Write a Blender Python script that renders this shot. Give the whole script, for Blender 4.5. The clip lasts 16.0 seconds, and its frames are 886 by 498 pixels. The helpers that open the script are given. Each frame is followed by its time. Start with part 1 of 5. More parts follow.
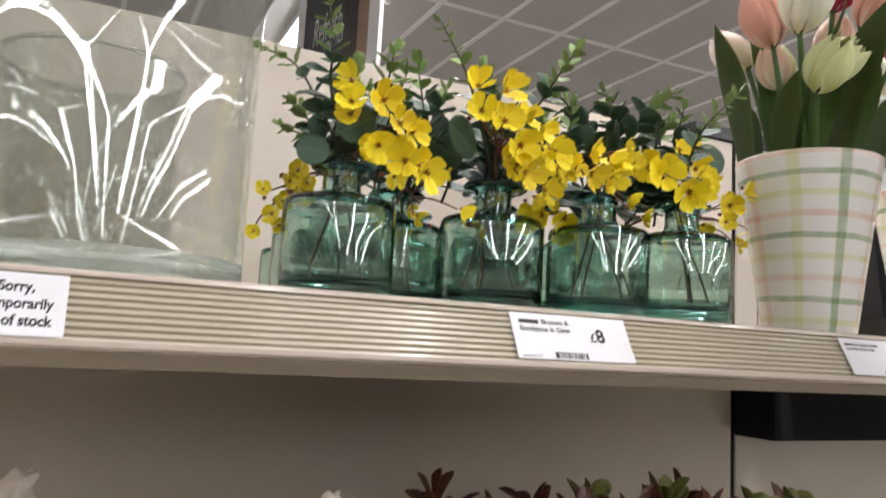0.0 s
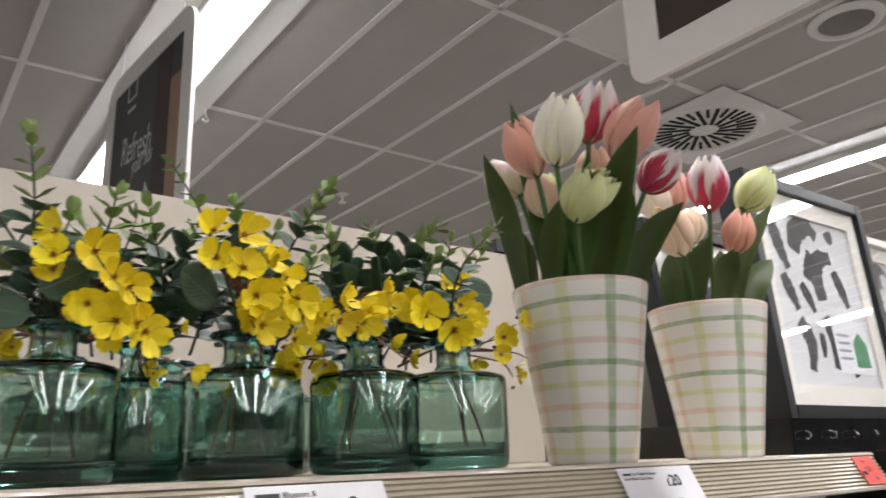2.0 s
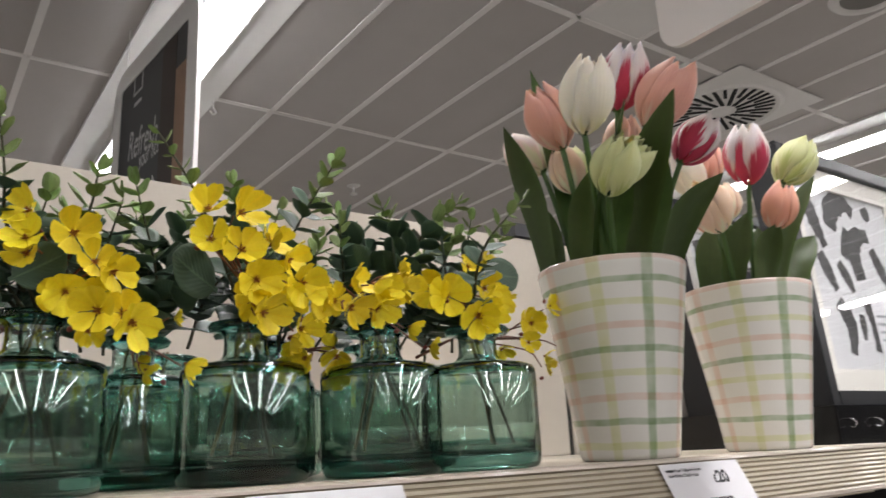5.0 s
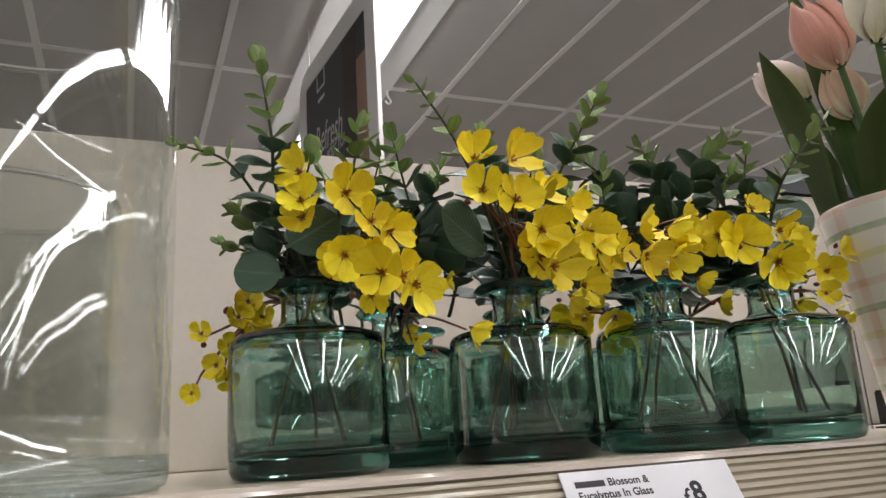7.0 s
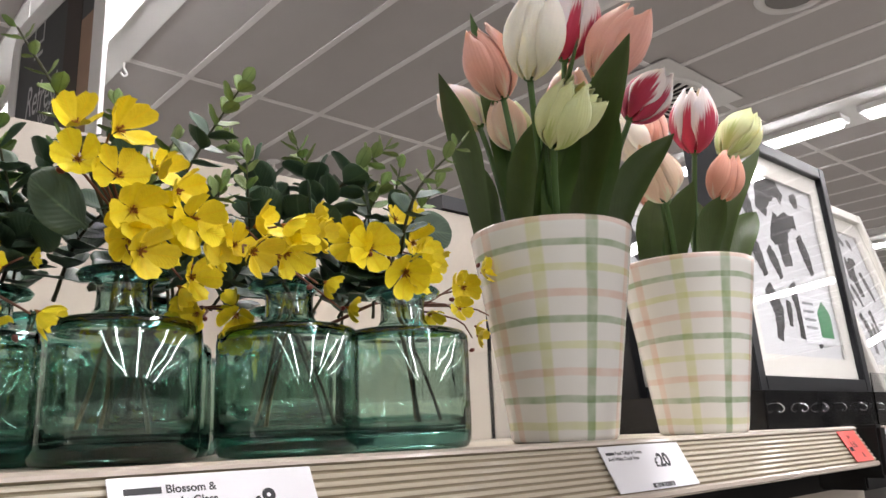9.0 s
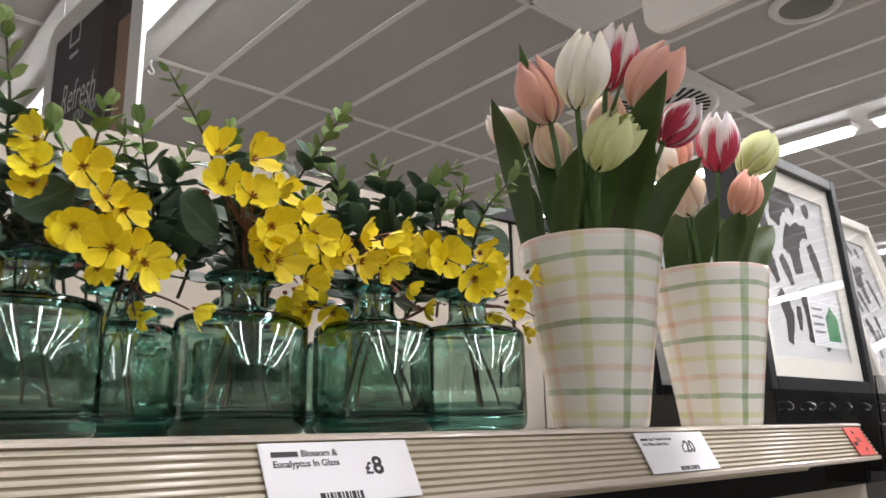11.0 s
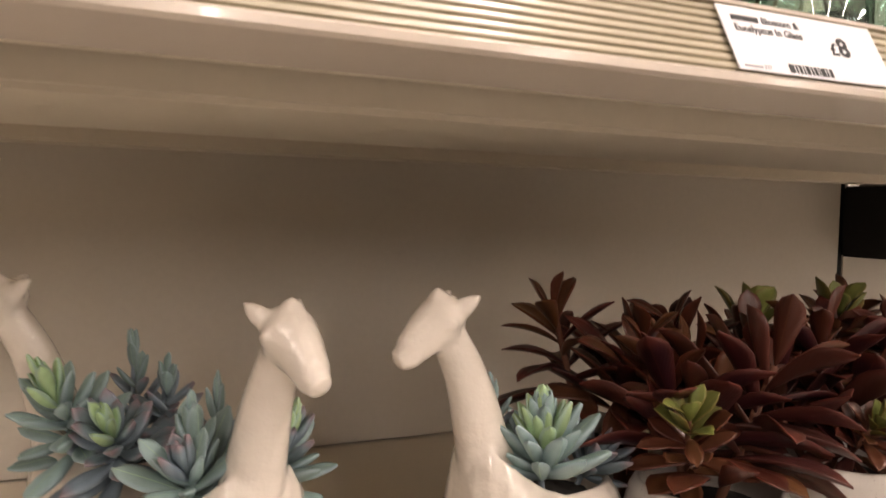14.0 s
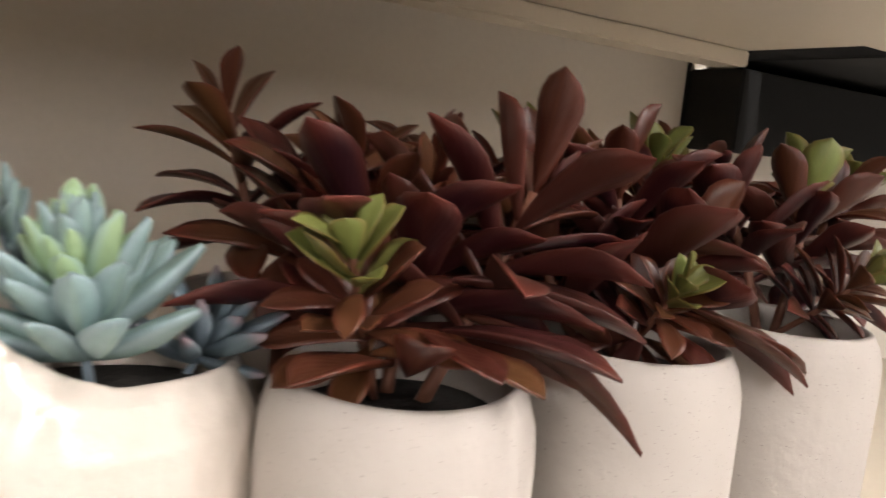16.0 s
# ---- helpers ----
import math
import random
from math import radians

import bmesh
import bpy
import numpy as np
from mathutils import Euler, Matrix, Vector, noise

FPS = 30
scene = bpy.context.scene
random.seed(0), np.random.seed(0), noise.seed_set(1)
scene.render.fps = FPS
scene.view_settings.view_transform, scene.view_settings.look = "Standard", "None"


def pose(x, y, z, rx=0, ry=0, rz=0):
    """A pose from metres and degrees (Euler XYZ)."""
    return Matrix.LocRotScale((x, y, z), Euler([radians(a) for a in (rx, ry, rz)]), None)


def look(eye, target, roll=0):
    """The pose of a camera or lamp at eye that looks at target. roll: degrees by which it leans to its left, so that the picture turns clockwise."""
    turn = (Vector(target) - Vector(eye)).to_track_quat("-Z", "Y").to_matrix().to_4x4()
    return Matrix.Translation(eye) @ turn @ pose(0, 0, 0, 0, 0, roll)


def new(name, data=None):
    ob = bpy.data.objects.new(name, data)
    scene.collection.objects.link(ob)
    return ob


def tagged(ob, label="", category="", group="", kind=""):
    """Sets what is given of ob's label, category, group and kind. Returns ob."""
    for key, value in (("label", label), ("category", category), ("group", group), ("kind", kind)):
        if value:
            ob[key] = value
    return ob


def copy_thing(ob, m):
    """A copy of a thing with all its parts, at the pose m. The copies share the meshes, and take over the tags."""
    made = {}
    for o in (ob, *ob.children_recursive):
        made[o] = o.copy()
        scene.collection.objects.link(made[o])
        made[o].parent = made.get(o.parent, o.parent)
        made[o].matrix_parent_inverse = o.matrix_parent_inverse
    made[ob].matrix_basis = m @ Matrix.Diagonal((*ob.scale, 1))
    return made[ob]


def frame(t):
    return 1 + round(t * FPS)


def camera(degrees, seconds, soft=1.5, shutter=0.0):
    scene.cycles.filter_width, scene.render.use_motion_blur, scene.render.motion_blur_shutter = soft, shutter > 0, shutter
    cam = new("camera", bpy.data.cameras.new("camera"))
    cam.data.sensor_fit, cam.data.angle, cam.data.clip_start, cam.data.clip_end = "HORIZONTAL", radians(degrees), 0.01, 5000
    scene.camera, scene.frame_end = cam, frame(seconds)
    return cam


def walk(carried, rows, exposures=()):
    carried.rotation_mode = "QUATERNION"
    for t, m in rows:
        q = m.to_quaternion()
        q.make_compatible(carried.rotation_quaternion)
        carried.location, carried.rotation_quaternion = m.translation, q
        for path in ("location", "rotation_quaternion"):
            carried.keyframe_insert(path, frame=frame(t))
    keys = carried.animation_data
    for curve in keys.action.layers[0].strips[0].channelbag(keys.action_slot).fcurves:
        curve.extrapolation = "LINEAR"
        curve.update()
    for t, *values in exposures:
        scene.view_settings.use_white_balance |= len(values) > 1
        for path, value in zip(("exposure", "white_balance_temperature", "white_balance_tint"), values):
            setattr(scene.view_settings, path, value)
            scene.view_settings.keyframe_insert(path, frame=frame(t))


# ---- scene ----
cam = camera(60.3, 16.0, shutter=0.4)
PATH = [
    (0, (-0.231, -0.394, 1.417), (0.622, 1.397, 1.673), 3.1),
    (0.5, (-0.214, -0.393, 1.434), (0.693, 1.351, 1.806), 2.1),
    (1, (-0.195, -0.389, 1.442), (0.81, 1.278, 1.9), 0.7),
    (1.5, (-0.184, -0.389, 1.446), (0.881, 1.224, 1.96), -0.9),
    (2, (-0.163, -0.396, 1.45), (1.002, 1.139, 1.986), -2.0),
    (2.5, (-0.144, -0.401, 1.452), (1.12, 1.049, 1.998), -2.9),
    (3, (-0.144, -0.398, 1.449), (1.147, 1.031, 1.99), -3.1),
    (5.5, (-0.136, -0.327, 1.456), (0.873, 1.325, 1.96), -3.6),
    (6, (-0.154, -0.301, 1.453), (0.671, 1.453, 1.948), -5.0),
    (6.5, (-0.162, -0.293, 1.455), (0.587, 1.492, 1.958), -4.5),
    (7, (-0.162, -0.28, 1.455), (0.6, 1.502, 1.947), -3.7),
    (7.5, (-0.143, -0.278, 1.46), (0.639, 1.498, 1.942), -2.5),
    (8, (-0.122, -0.272, 1.462), (0.736, 1.468, 1.949), -2.6),
    (8.5, (-0.085, -0.27, 1.452), (0.921, 1.39, 1.935), -2.2),
    (9, (-0.099, -0.297, 1.451), (1.207, 1.141, 1.925), -2.3),
    (11.5, (-0.196, -0.327, 1.443), (1.083, 1.138, 1.912), -0.5),
    (12, (-0.225, -0.332, 1.441), (0.968, 1.201, 1.917), -0.1),
    (12.5, (-0.242, -0.316, 1.424), (0.791, 1.349, 1.826), 0.9),
    (13, (-0.234, -0.284, 1.405), (0.695, 1.476, 1.601), 1.3),
    (13.5, (-0.231, -0.254, 1.384), (0.608, 1.561, 1.402), 0.6),
    (14, (-0.212, -0.228, 1.36), (0.613, 1.591, 1.257), 1.3),
    (14.5, (-0.182, -0.205, 1.352), (0.655, 1.606, 1.208), 1.3),
    (15, (-0.149, -0.181, 1.336), (0.721, 1.61, 1.147), 1.7),
    (15.5, (-0.106, -0.161, 1.313), (0.863, 1.564, 1.025), 4.3),
    (16, (-0.061, -0.134, 1.302), (1.059, 1.495, 1.002), 5.3),
]
EXPOSURES = [(0.0, 0.30, 6500, 10), (0.5, 0.15, 6500, 10), (1.5, 0.0, 6500, 10), (3.0, -0.15, 6500, 10), (6.0, -0.10, 6500, 10), (7.0, -0.20, 6500, 10), (8.0, 0.05, 6500, 11), (9.0, 0.2, 6500, 12), (12.0, -0.12, 6500, 10), (13.0, -0.2, 6500, 10),
             (13.5, 0.1, 7000, 13), (14.0, 0.65, 7900, 18), (14.5, 0.95, 7900, 18), (15.0, 1.05, 7100, 13), (16.0, 1.15, 6900, 12)]
walk(cam, [(t, look(eye, target, roll)) for t, eye, target, roll in PATH], EXPOSURES)

# ---- world and lights ----
world = bpy.data.worlds.new("world")
scene.world = world
world.use_nodes = True
world.node_tree.nodes["Background"].inputs[0].default_value = (1.0, 0.95, 0.9, 1)
world.node_tree.nodes["Background"].inputs[1].default_value = 0.033
CEIL = 2.832
SHELF = 1.4435
LOWER = 1.130
SKEW = -0.25          # the ceiling grid is turned a little against the shelving
LIGHT_ROWS = (-2.37, 0.570, 3.51, 6.45)
TUBE_Y = tuple(-1.705 + 1.71 * k for k in range(-5, 5))
ROW_SHIFT = (0.0, -0.325, 0.0, 0.0)      # the rows start at different places


def tube_light(x, y, length, power):
    lamp = bpy.data.lights.new("tube_light", "AREA")
    lamp.shape, lamp.size, lamp.size_y = "RECTANGLE", 0.09, length
    lamp.energy, lamp.color = power, (1.0, 0.965, 0.955)
    ob = new("tube_light", lamp)
    ob.matrix_world = pose(0, 0, 0, 0, 0, SKEW) @ pose(x, y, CEIL - 0.075)
    return ob


for lx, dy in zip(LIGHT_ROWS, ROW_SHIFT):
    for ty in TUBE_Y[5:]:
        tube_light(lx, ty + dy, 1.58, 12.0)
    tube_light(lx, -6.835 + dy, 8.42, 60.0)         # the five fittings further down the shop


# ---- node materials ----
def mat(name, colour, rough=0.5, metal=0.0, spread=0.08, scale=40.0, bump=0.0, bump_scale=200.0, rand=0.0, coat=0.0,
        transmission=0.0, ior=1.45, sss=0.0, sheen_tint=None, stain=None, stain_scale=6.0):
    """A surface with grain and broad variation; rand: how far single objects differ."""
    m = bpy.data.materials.new(name)
    m.use_nodes = True
    nt = m.node_tree
    n, link = nt.nodes, nt.links.new
    b = n["Principled BSDF"]
    b.inputs["Roughness"].default_value = rough
    b.inputs["Metallic"].default_value = metal
    b.inputs["Coat Weight"].default_value = coat
    b.inputs["Coat Roughness"].default_value = 0.06
    b.inputs["Transmission Weight"].default_value = transmission
    b.inputs["IOR"].default_value = ior
    if sss:
        b.inputs["Subsurface Weight"].default_value = sss
        b.inputs["Subsurface Scale"].default_value = 0.004
        b.inputs["Subsurface Radius"].default_value = (1.0, 0.8, 0.5)
    tc = n.new("ShaderNodeTexCoord")
    fine = n.new("ShaderNodeTexNoise")
    fine.inputs["Scale"].default_value, fine.inputs["Detail"].default_value = scale, 5
    broad = n.new("ShaderNodeTexNoise")
    broad.inputs["Scale"].default_value, broad.inputs["Detail"].default_value = stain_scale, 3
    link(tc.outputs["Object"], fine.inputs["Vector"])
    link(tc.outputs["Object"], broad.inputs["Vector"])
    mix = n.new("ShaderNodeMix")
    mix.data_type = "RGBA"
    lo = tuple(max(c * (1 - spread), 0) for c in colour)
    hi = tuple(min(c * (1 + spread), 1) for c in colour)
    mix.inputs["A"].default_value, mix.inputs["B"].default_value = (*lo, 1), (*hi, 1)
    link(fine.outputs["Fac"], mix.inputs["Factor"])
    mix2 = n.new("ShaderNodeMix")
    mix2.data_type = "RGBA"
    mix2.inputs["B"].default_value = (*(stain or tuple(c * (1 - spread) for c in colour)), 1)
    ramp = n.new("ShaderNodeMapRange")
    ramp.inputs["From Min"].default_value, ramp.inputs["From Max"].default_value = 0.45, 0.8
    ramp.inputs["To Max"].default_value = 0.6
    link(broad.outputs["Fac"], ramp.inputs["Value"])
    link(ramp.outputs["Result"], mix2.inputs["Factor"])
    link(mix.outputs["Result"], mix2.inputs["A"])
    out = mix2.outputs["Result"]
    if rand:
        info = n.new("ShaderNodeObjectInfo")
        hsv = n.new("ShaderNodeHueSaturation")
        r = n.new("ShaderNodeMapRange")
        r.inputs["To Min"].default_value, r.inputs["To Max"].default_value = 1 - rand, 1 + rand
        link(info.outputs["Random"], r.inputs["Value"])
        link(r.outputs["Result"], hsv.inputs["Value"])
        r2 = n.new("ShaderNodeMapRange")
        r2.inputs["To Min"].default_value, r2.inputs["To Max"].default_value = 0.5 - rand * 0.06, 0.5 + rand * 0.06
        link(info.outputs["Random"], r2.inputs["Value"])
        link(r2.outputs["Result"], hsv.inputs["Hue"])
        link(out, hsv.inputs["Color"])
        out = hsv.outputs["Color"]
    link(out, b.inputs["Base Color"])
    if bump:
        bn = n.new("ShaderNodeBump")
        bn.inputs["Strength"].default_value, bn.inputs["Distance"].default_value = bump, 0.002
        tex = n.new("ShaderNodeTexNoise")
        tex.inputs["Scale"].default_value, tex.inputs["Detail"].default_value = bump_scale, 4
        link(tc.outputs["Object"], tex.inputs["Vector"])
        link(tex.outputs["Fac"], bn.inputs["Height"])
        link(bn.outputs["Normal"], b.inputs["Normal"])
    return m


def nodes_of(m):
    return m.node_tree.nodes, m.node_tree.links.new, m.node_tree.nodes["Principled BSDF"]


def uv_leaf(name, base, edge, vein, rough=0.45, rand=0.2, tip=None, tip_from=0.75, bump=0.25, throat=None):
    """Leaf or petal: u across (-1..1 as 0..1), v along; darker or lighter edge, a midrib and side veins."""
    m = mat(name, base, rough, spread=0.2, scale=120, rand=rand)
    n, link, b = nodes_of(m)
    src = b.inputs["Base Color"].links[0].from_socket
    uv = n.new("ShaderNodeUVMap")
    sep = n.new("ShaderNodeSeparateXYZ")
    link(uv.outputs["UV"], sep.inputs[0])
    a = n.new("ShaderNodeMath"); a.operation = "SUBTRACT"; a.inputs[1].default_value = 0.5
    link(sep.outputs["X"], a.inputs[0])
    c = n.new("ShaderNodeMath"); c.operation = "ABSOLUTE"
    link(a.outputs[0], c.inputs[0])

    def blend(prev, colour, value, lo, hi, amount):
        r = n.new("ShaderNodeMapRange")
        r.interpolation_type = "SMOOTHSTEP"
        r.inputs["From Min"].default_value, r.inputs["From Max"].default_value = lo, hi
        r.inputs["To Max"].default_value = amount
        link(value, r.inputs["Value"])
        x = n.new("ShaderNodeMix"); x.data_type = "RGBA"
        x.inputs["B"].default_value = (*colour, 1)
        link(r.outputs["Result"], x.inputs["Factor"])
        link(prev, x.inputs["A"])
        return x.outputs["Result"]

    out = blend(src, edge, c.outputs[0], 0.3, 0.5, 0.6)
    out = blend(out, vein, c.outputs[0], 0.045, 0.0, 0.6)
    if tip:
        out = blend(out, tip, sep.outputs["Y"], tip_from, 1.0, 0.85)
    if throat:
        out = blend(out, throat, sep.outputs["Y"], 0.24, 0.03, 0.65)
    link(out, b.inputs["Base Color"])
    # side veins as relief
    k = n.new("ShaderNodeMath"); k.operation = "MULTIPLY_ADD"; k.inputs[1].default_value = -0.9
    link(c.outputs[0], k.inputs[0]); link(sep.outputs["Y"], k.inputs[2])
    s = n.new("ShaderNodeMath"); s.operation = "MULTIPLY"; s.inputs[1].default_value = 60
    link(k.outputs[0], s.inputs[0])
    w = n.new("ShaderNodeMath"); w.operation = "SINE"
    link(s.outputs[0], w.inputs[0])
    bn = n.new("ShaderNodeBump"); bn.inputs["Strength"].default_value = bump; bn.inputs["Distance"].default_value = 0.0006
    link(w.outputs[0], bn.inputs["Height"]); link(bn.outputs["Normal"], b.inputs["Normal"])
    return m


def flame_petal(name, base, flame, reach, rough=0.5):
    """Tulip petal with a flame of colour up its middle from the base, and fine ribs."""
    m = mat(name, base, rough, spread=0.06, scale=60, rand=0.05, sss=0.4)
    n, link, b = nodes_of(m)
    src = b.inputs["Base Color"].links[0].from_socket
    uv = n.new("ShaderNodeUVMap"); sep = n.new("ShaderNodeSeparateXYZ")
    link(uv.outputs["UV"], sep.inputs[0])
    a = n.new("ShaderNodeMath"); a.operation = "SUBTRACT"; a.inputs[1].default_value = 0.5
    link(sep.outputs["X"], a.inputs[0])
    c = n.new("ShaderNodeMath"); c.operation = "ABSOLUTE"; link(a.outputs[0], c.inputs[0])
    # height of the flame falls off to the sides and is ragged
    no = n.new("ShaderNodeTexNoise"); no.noise_dimensions = "2D"; no.inputs["Scale"].default_value = 1.0
    mp = n.new("ShaderNodeMapping"); mp.inputs["Scale"].default_value = (16, 1.5, 1)
    link(uv.outputs["UV"], mp.inputs["Vector"]); link(mp.outputs["Vector"], no.inputs["Vector"])
    d = n.new("ShaderNodeMath"); d.operation = "MULTIPLY_ADD"; d.inputs[1].default_value = 1.1
    link(c.outputs[0], d.inputs[0]); link(sep.outputs["Y"], d.inputs[2])
    e = n.new("ShaderNodeMath"); e.operation = "MULTIPLY_ADD"; e.inputs[1].default_value = 0.55
    link(no.outputs["Fac"], e.inputs[0]); link(d.outputs[0], e.inputs[2])
    r = n.new("ShaderNodeMapRange"); r.interpolation_type = "SMOOTHSTEP"
    r.inputs["From Min"].default_value, r.inputs["From Max"].default_value = reach + 0.42, reach + 0.22
    link(e.outputs[0], r.inputs["Value"])
    x = n.new("ShaderNodeMix"); x.data_type = "RGBA"; x.inputs["B"].default_value = (*flame, 1)
    link(r.outputs["Result"], x.inputs["Factor"]); link(src, x.inputs["A"])
    link(x.outputs["Result"], b.inputs["Base Color"])
    s = n.new("ShaderNodeMath"); s.operation = "MULTIPLY"; s.inputs[1].default_value = 70
    link(sep.outputs["X"], s.inputs[0])
    w = n.new("ShaderNodeMath"); w.operation = "SINE"; link(s.outputs[0], w.inputs[0])
    bn = n.new("ShaderNodeBump"); bn.inputs["Strength"].default_value = 0.12; bn.inputs["Distance"].default_value = 0.0006
    link(w.outputs[0], bn.inputs["Height"]); link(bn.outputs["Normal"], b.inputs["Normal"])
    return m


def plaid_glaze(name):
    """White glaze with hand-painted green, yellow and pink check; uv: u turns, v metres of height."""
    m = mat(name, (0.80, 0.78, 0.74), 0.22, spread=0.04, scale=30, coat=0.3, bump=0.06, bump_scale=60)
    n, link, b = nodes_of(m)
    out = b.inputs["Base Color"].links[0].from_socket
    uv = n.new("ShaderNodeUVMap"); sep = n.new("ShaderNodeSeparateXYZ"); link(uv.outputs["UV"], sep.inputs[0])
    tc = n.new("ShaderNodeTexCoord")
    wob = n.new("ShaderNodeTexNoise"); wob.inputs["Scale"].default_value = 14; link(tc.outputs["Object"], wob.inputs["Vector"])
    wash = n.new("ShaderNodeTexNoise"); wash.inputs["Scale"].default_value = 70; link(tc.outputs["Object"], wash.inputs["Vector"])

    def stripe(prev, value, count, phase, half, wobble, colour, strength):
        p = n.new("ShaderNodeMath"); p.operation = "MULTIPLY_ADD"; p.inputs[1].default_value, p.inputs[2].default_value = count, -phase
        link(value, p.inputs[0])
        q = n.new("ShaderNodeMath"); q.operation = "MULTIPLY_ADD"; q.inputs[1].default_value = wobble
        link(wob.outputs["Fac"], q.inputs[0]); link(p.outputs[0], q.inputs[2])
        f = n.new("ShaderNodeMath"); f.operation = "FRACT"; link(q.outputs[0], f.inputs[0])
        g = n.new("ShaderNodeMath"); g.operation = "SUBTRACT"; g.inputs[1].default_value = 0.5; link(f.outputs[0], g.inputs[0])
        h = n.new("ShaderNodeMath"); h.operation = "ABSOLUTE"; link(g.outputs[0], h.inputs[0])
        r = n.new("ShaderNodeMapRange"); r.interpolation_type = "SMOOTHSTEP"
        r.inputs["From Min"].default_value, r.inputs["From Max"].default_value = half * 1.25, half * 0.75
        link(h.outputs[0], r.inputs["Value"])
        k = n.new("ShaderNodeMapRange"); k.inputs["From Min"].default_value, k.inputs["From Max"].default_value = 0.3, 0.7
        k.inputs["To Min"].default_value, k.inputs["To Max"].default_value = strength * 0.55, strength
        link(wash.outputs["Fac"], k.inputs["Value"])
        t = n.new("ShaderNodeMath"); t.operation = "MULTIPLY"; link(r.outputs["Result"], t.inputs[0]); link(k.outputs["Result"], t.inputs[1])
        x = n.new("ShaderNodeMix"); x.data_type = "RGBA"; x.blend_type = "MULTIPLY"; x.inputs["B"].default_value = (*colour, 1)
        link(t.outputs[0], x.inputs["Factor"]); link(prev, x.inputs["A"])
        return x.outputs["Result"]

    green, yellow, pink = (0.36, 0.50, 0.30), (0.80, 0.84, 0.42), (0.90, 0.60, 0.50)
    u, v = sep.outputs["X"], sep.outputs["Y"]
    per = 1 / 0.0500
    out = stripe(out, u, 3, 0.17, 0.040, 0.05, pink, 0.6)
    out = stripe(out, v, per, 0.43, 0.050, 0.12, pink, 0.65)
    out = stripe(out, u, 3, 0.50, 0.040, 0.05, yellow, 0.7)
    out = stripe(out, v, per, 0.77, 0.050, 0.12, yellow, 0.7)
    out = stripe(out, u, 3, 0.83, 0.038, 0.05, green, 0.9)
    out = stripe(out, v, per, 0.10, 0.045, 0.12, green, 0.9)
    link(out, b.inputs["Base Color"])
    return m


def speckled(name, base, speck, streak):
    """Matt stoneware with small drawn-out dark specks."""
    m = mat(name, base, 0.75, spread=0.07, scale=25, bump=0.25, bump_scale=90)
    n, link, b = nodes_of(m)
    out = b.inputs["Base Color"].links[0].from_socket
    tc = n.new("ShaderNodeTexCoord"); mp = n.new("ShaderNodeMapping"); mp.inputs["Scale"].default_value = streak
    link(tc.outputs["Object"], mp.inputs["Vector"])
    no = n.new("ShaderNodeTexNoise"); no.inputs["Scale"].default_value = 950; no.inputs["Detail"].default_value = 2
    link(mp.outputs["Vector"], no.inputs["Vector"])
    r = n.new("ShaderNodeMapRange"); r.inputs["From Min"].default_value, r.inputs["From Max"].default_value = 0.675, 0.73
    r.inputs["To Max"].default_value = 0.6
    link(no.outputs["Fac"], r.inputs["Value"])
    x = n.new("ShaderNodeMix"); x.data_type = "RGBA"; x.inputs["B"].default_value = (*speck, 1)
    link(r.outputs["Result"], x.inputs["Factor"]); link(out, x.inputs["A"]); link(x.outputs["Result"], b.inputs["Base Color"])
    return m


def emitter(name, colour, strength):
    m = bpy.data.materials.new(name)
    m.use_nodes = True
    b = m.node_tree.nodes["Principled BSDF"]
    b.inputs["Base Color"].default_value = (*colour, 1)
    b.inputs["Emission Color"].default_value = (*colour, 1)
    b.inputs["Emission Strength"].default_value = strength
    return m


def glass_material(name, colour, rough, scale, bump, drawn=1.0, thin=0.0):
    """Clear or tinted glass; drawn: below 1 the ripples run up the wall, above 1 round it."""
    m = mat(name, colour, rough, spread=0.03, scale=8, transmission=1.0, ior=1.5, bump=bump, bump_scale=scale)
    if bump:
        n, link, b = nodes_of(m)
        tex = b.inputs["Normal"].links[0].from_node.inputs["Height"].links[0].from_node
        mp = n.new("ShaderNodeMapping")
        mp.inputs["Scale"].default_value = (1, 1, drawn)
        link(tex.inputs["Vector"].links[0].from_socket, mp.inputs["Vector"])
        link(mp.outputs["Vector"], tex.inputs["Vector"])
        tex.inputs["Detail"].default_value = 0
    if thin:            # thin blown walls let light straight through
        n, link, b = nodes_of(m)
        clear = n.new("ShaderNodeBsdfTransparent")
        clear.inputs[0].default_value = (*colour, 1)
        both = n.new("ShaderNodeMixShader")
        both.inputs[0].default_value = thin
        link(b.outputs[0], both.inputs[1])
        link(clear.outputs[0], both.inputs[2])
        link(both.outputs[0], n["Material Output"].inputs["Surface"])
    return m


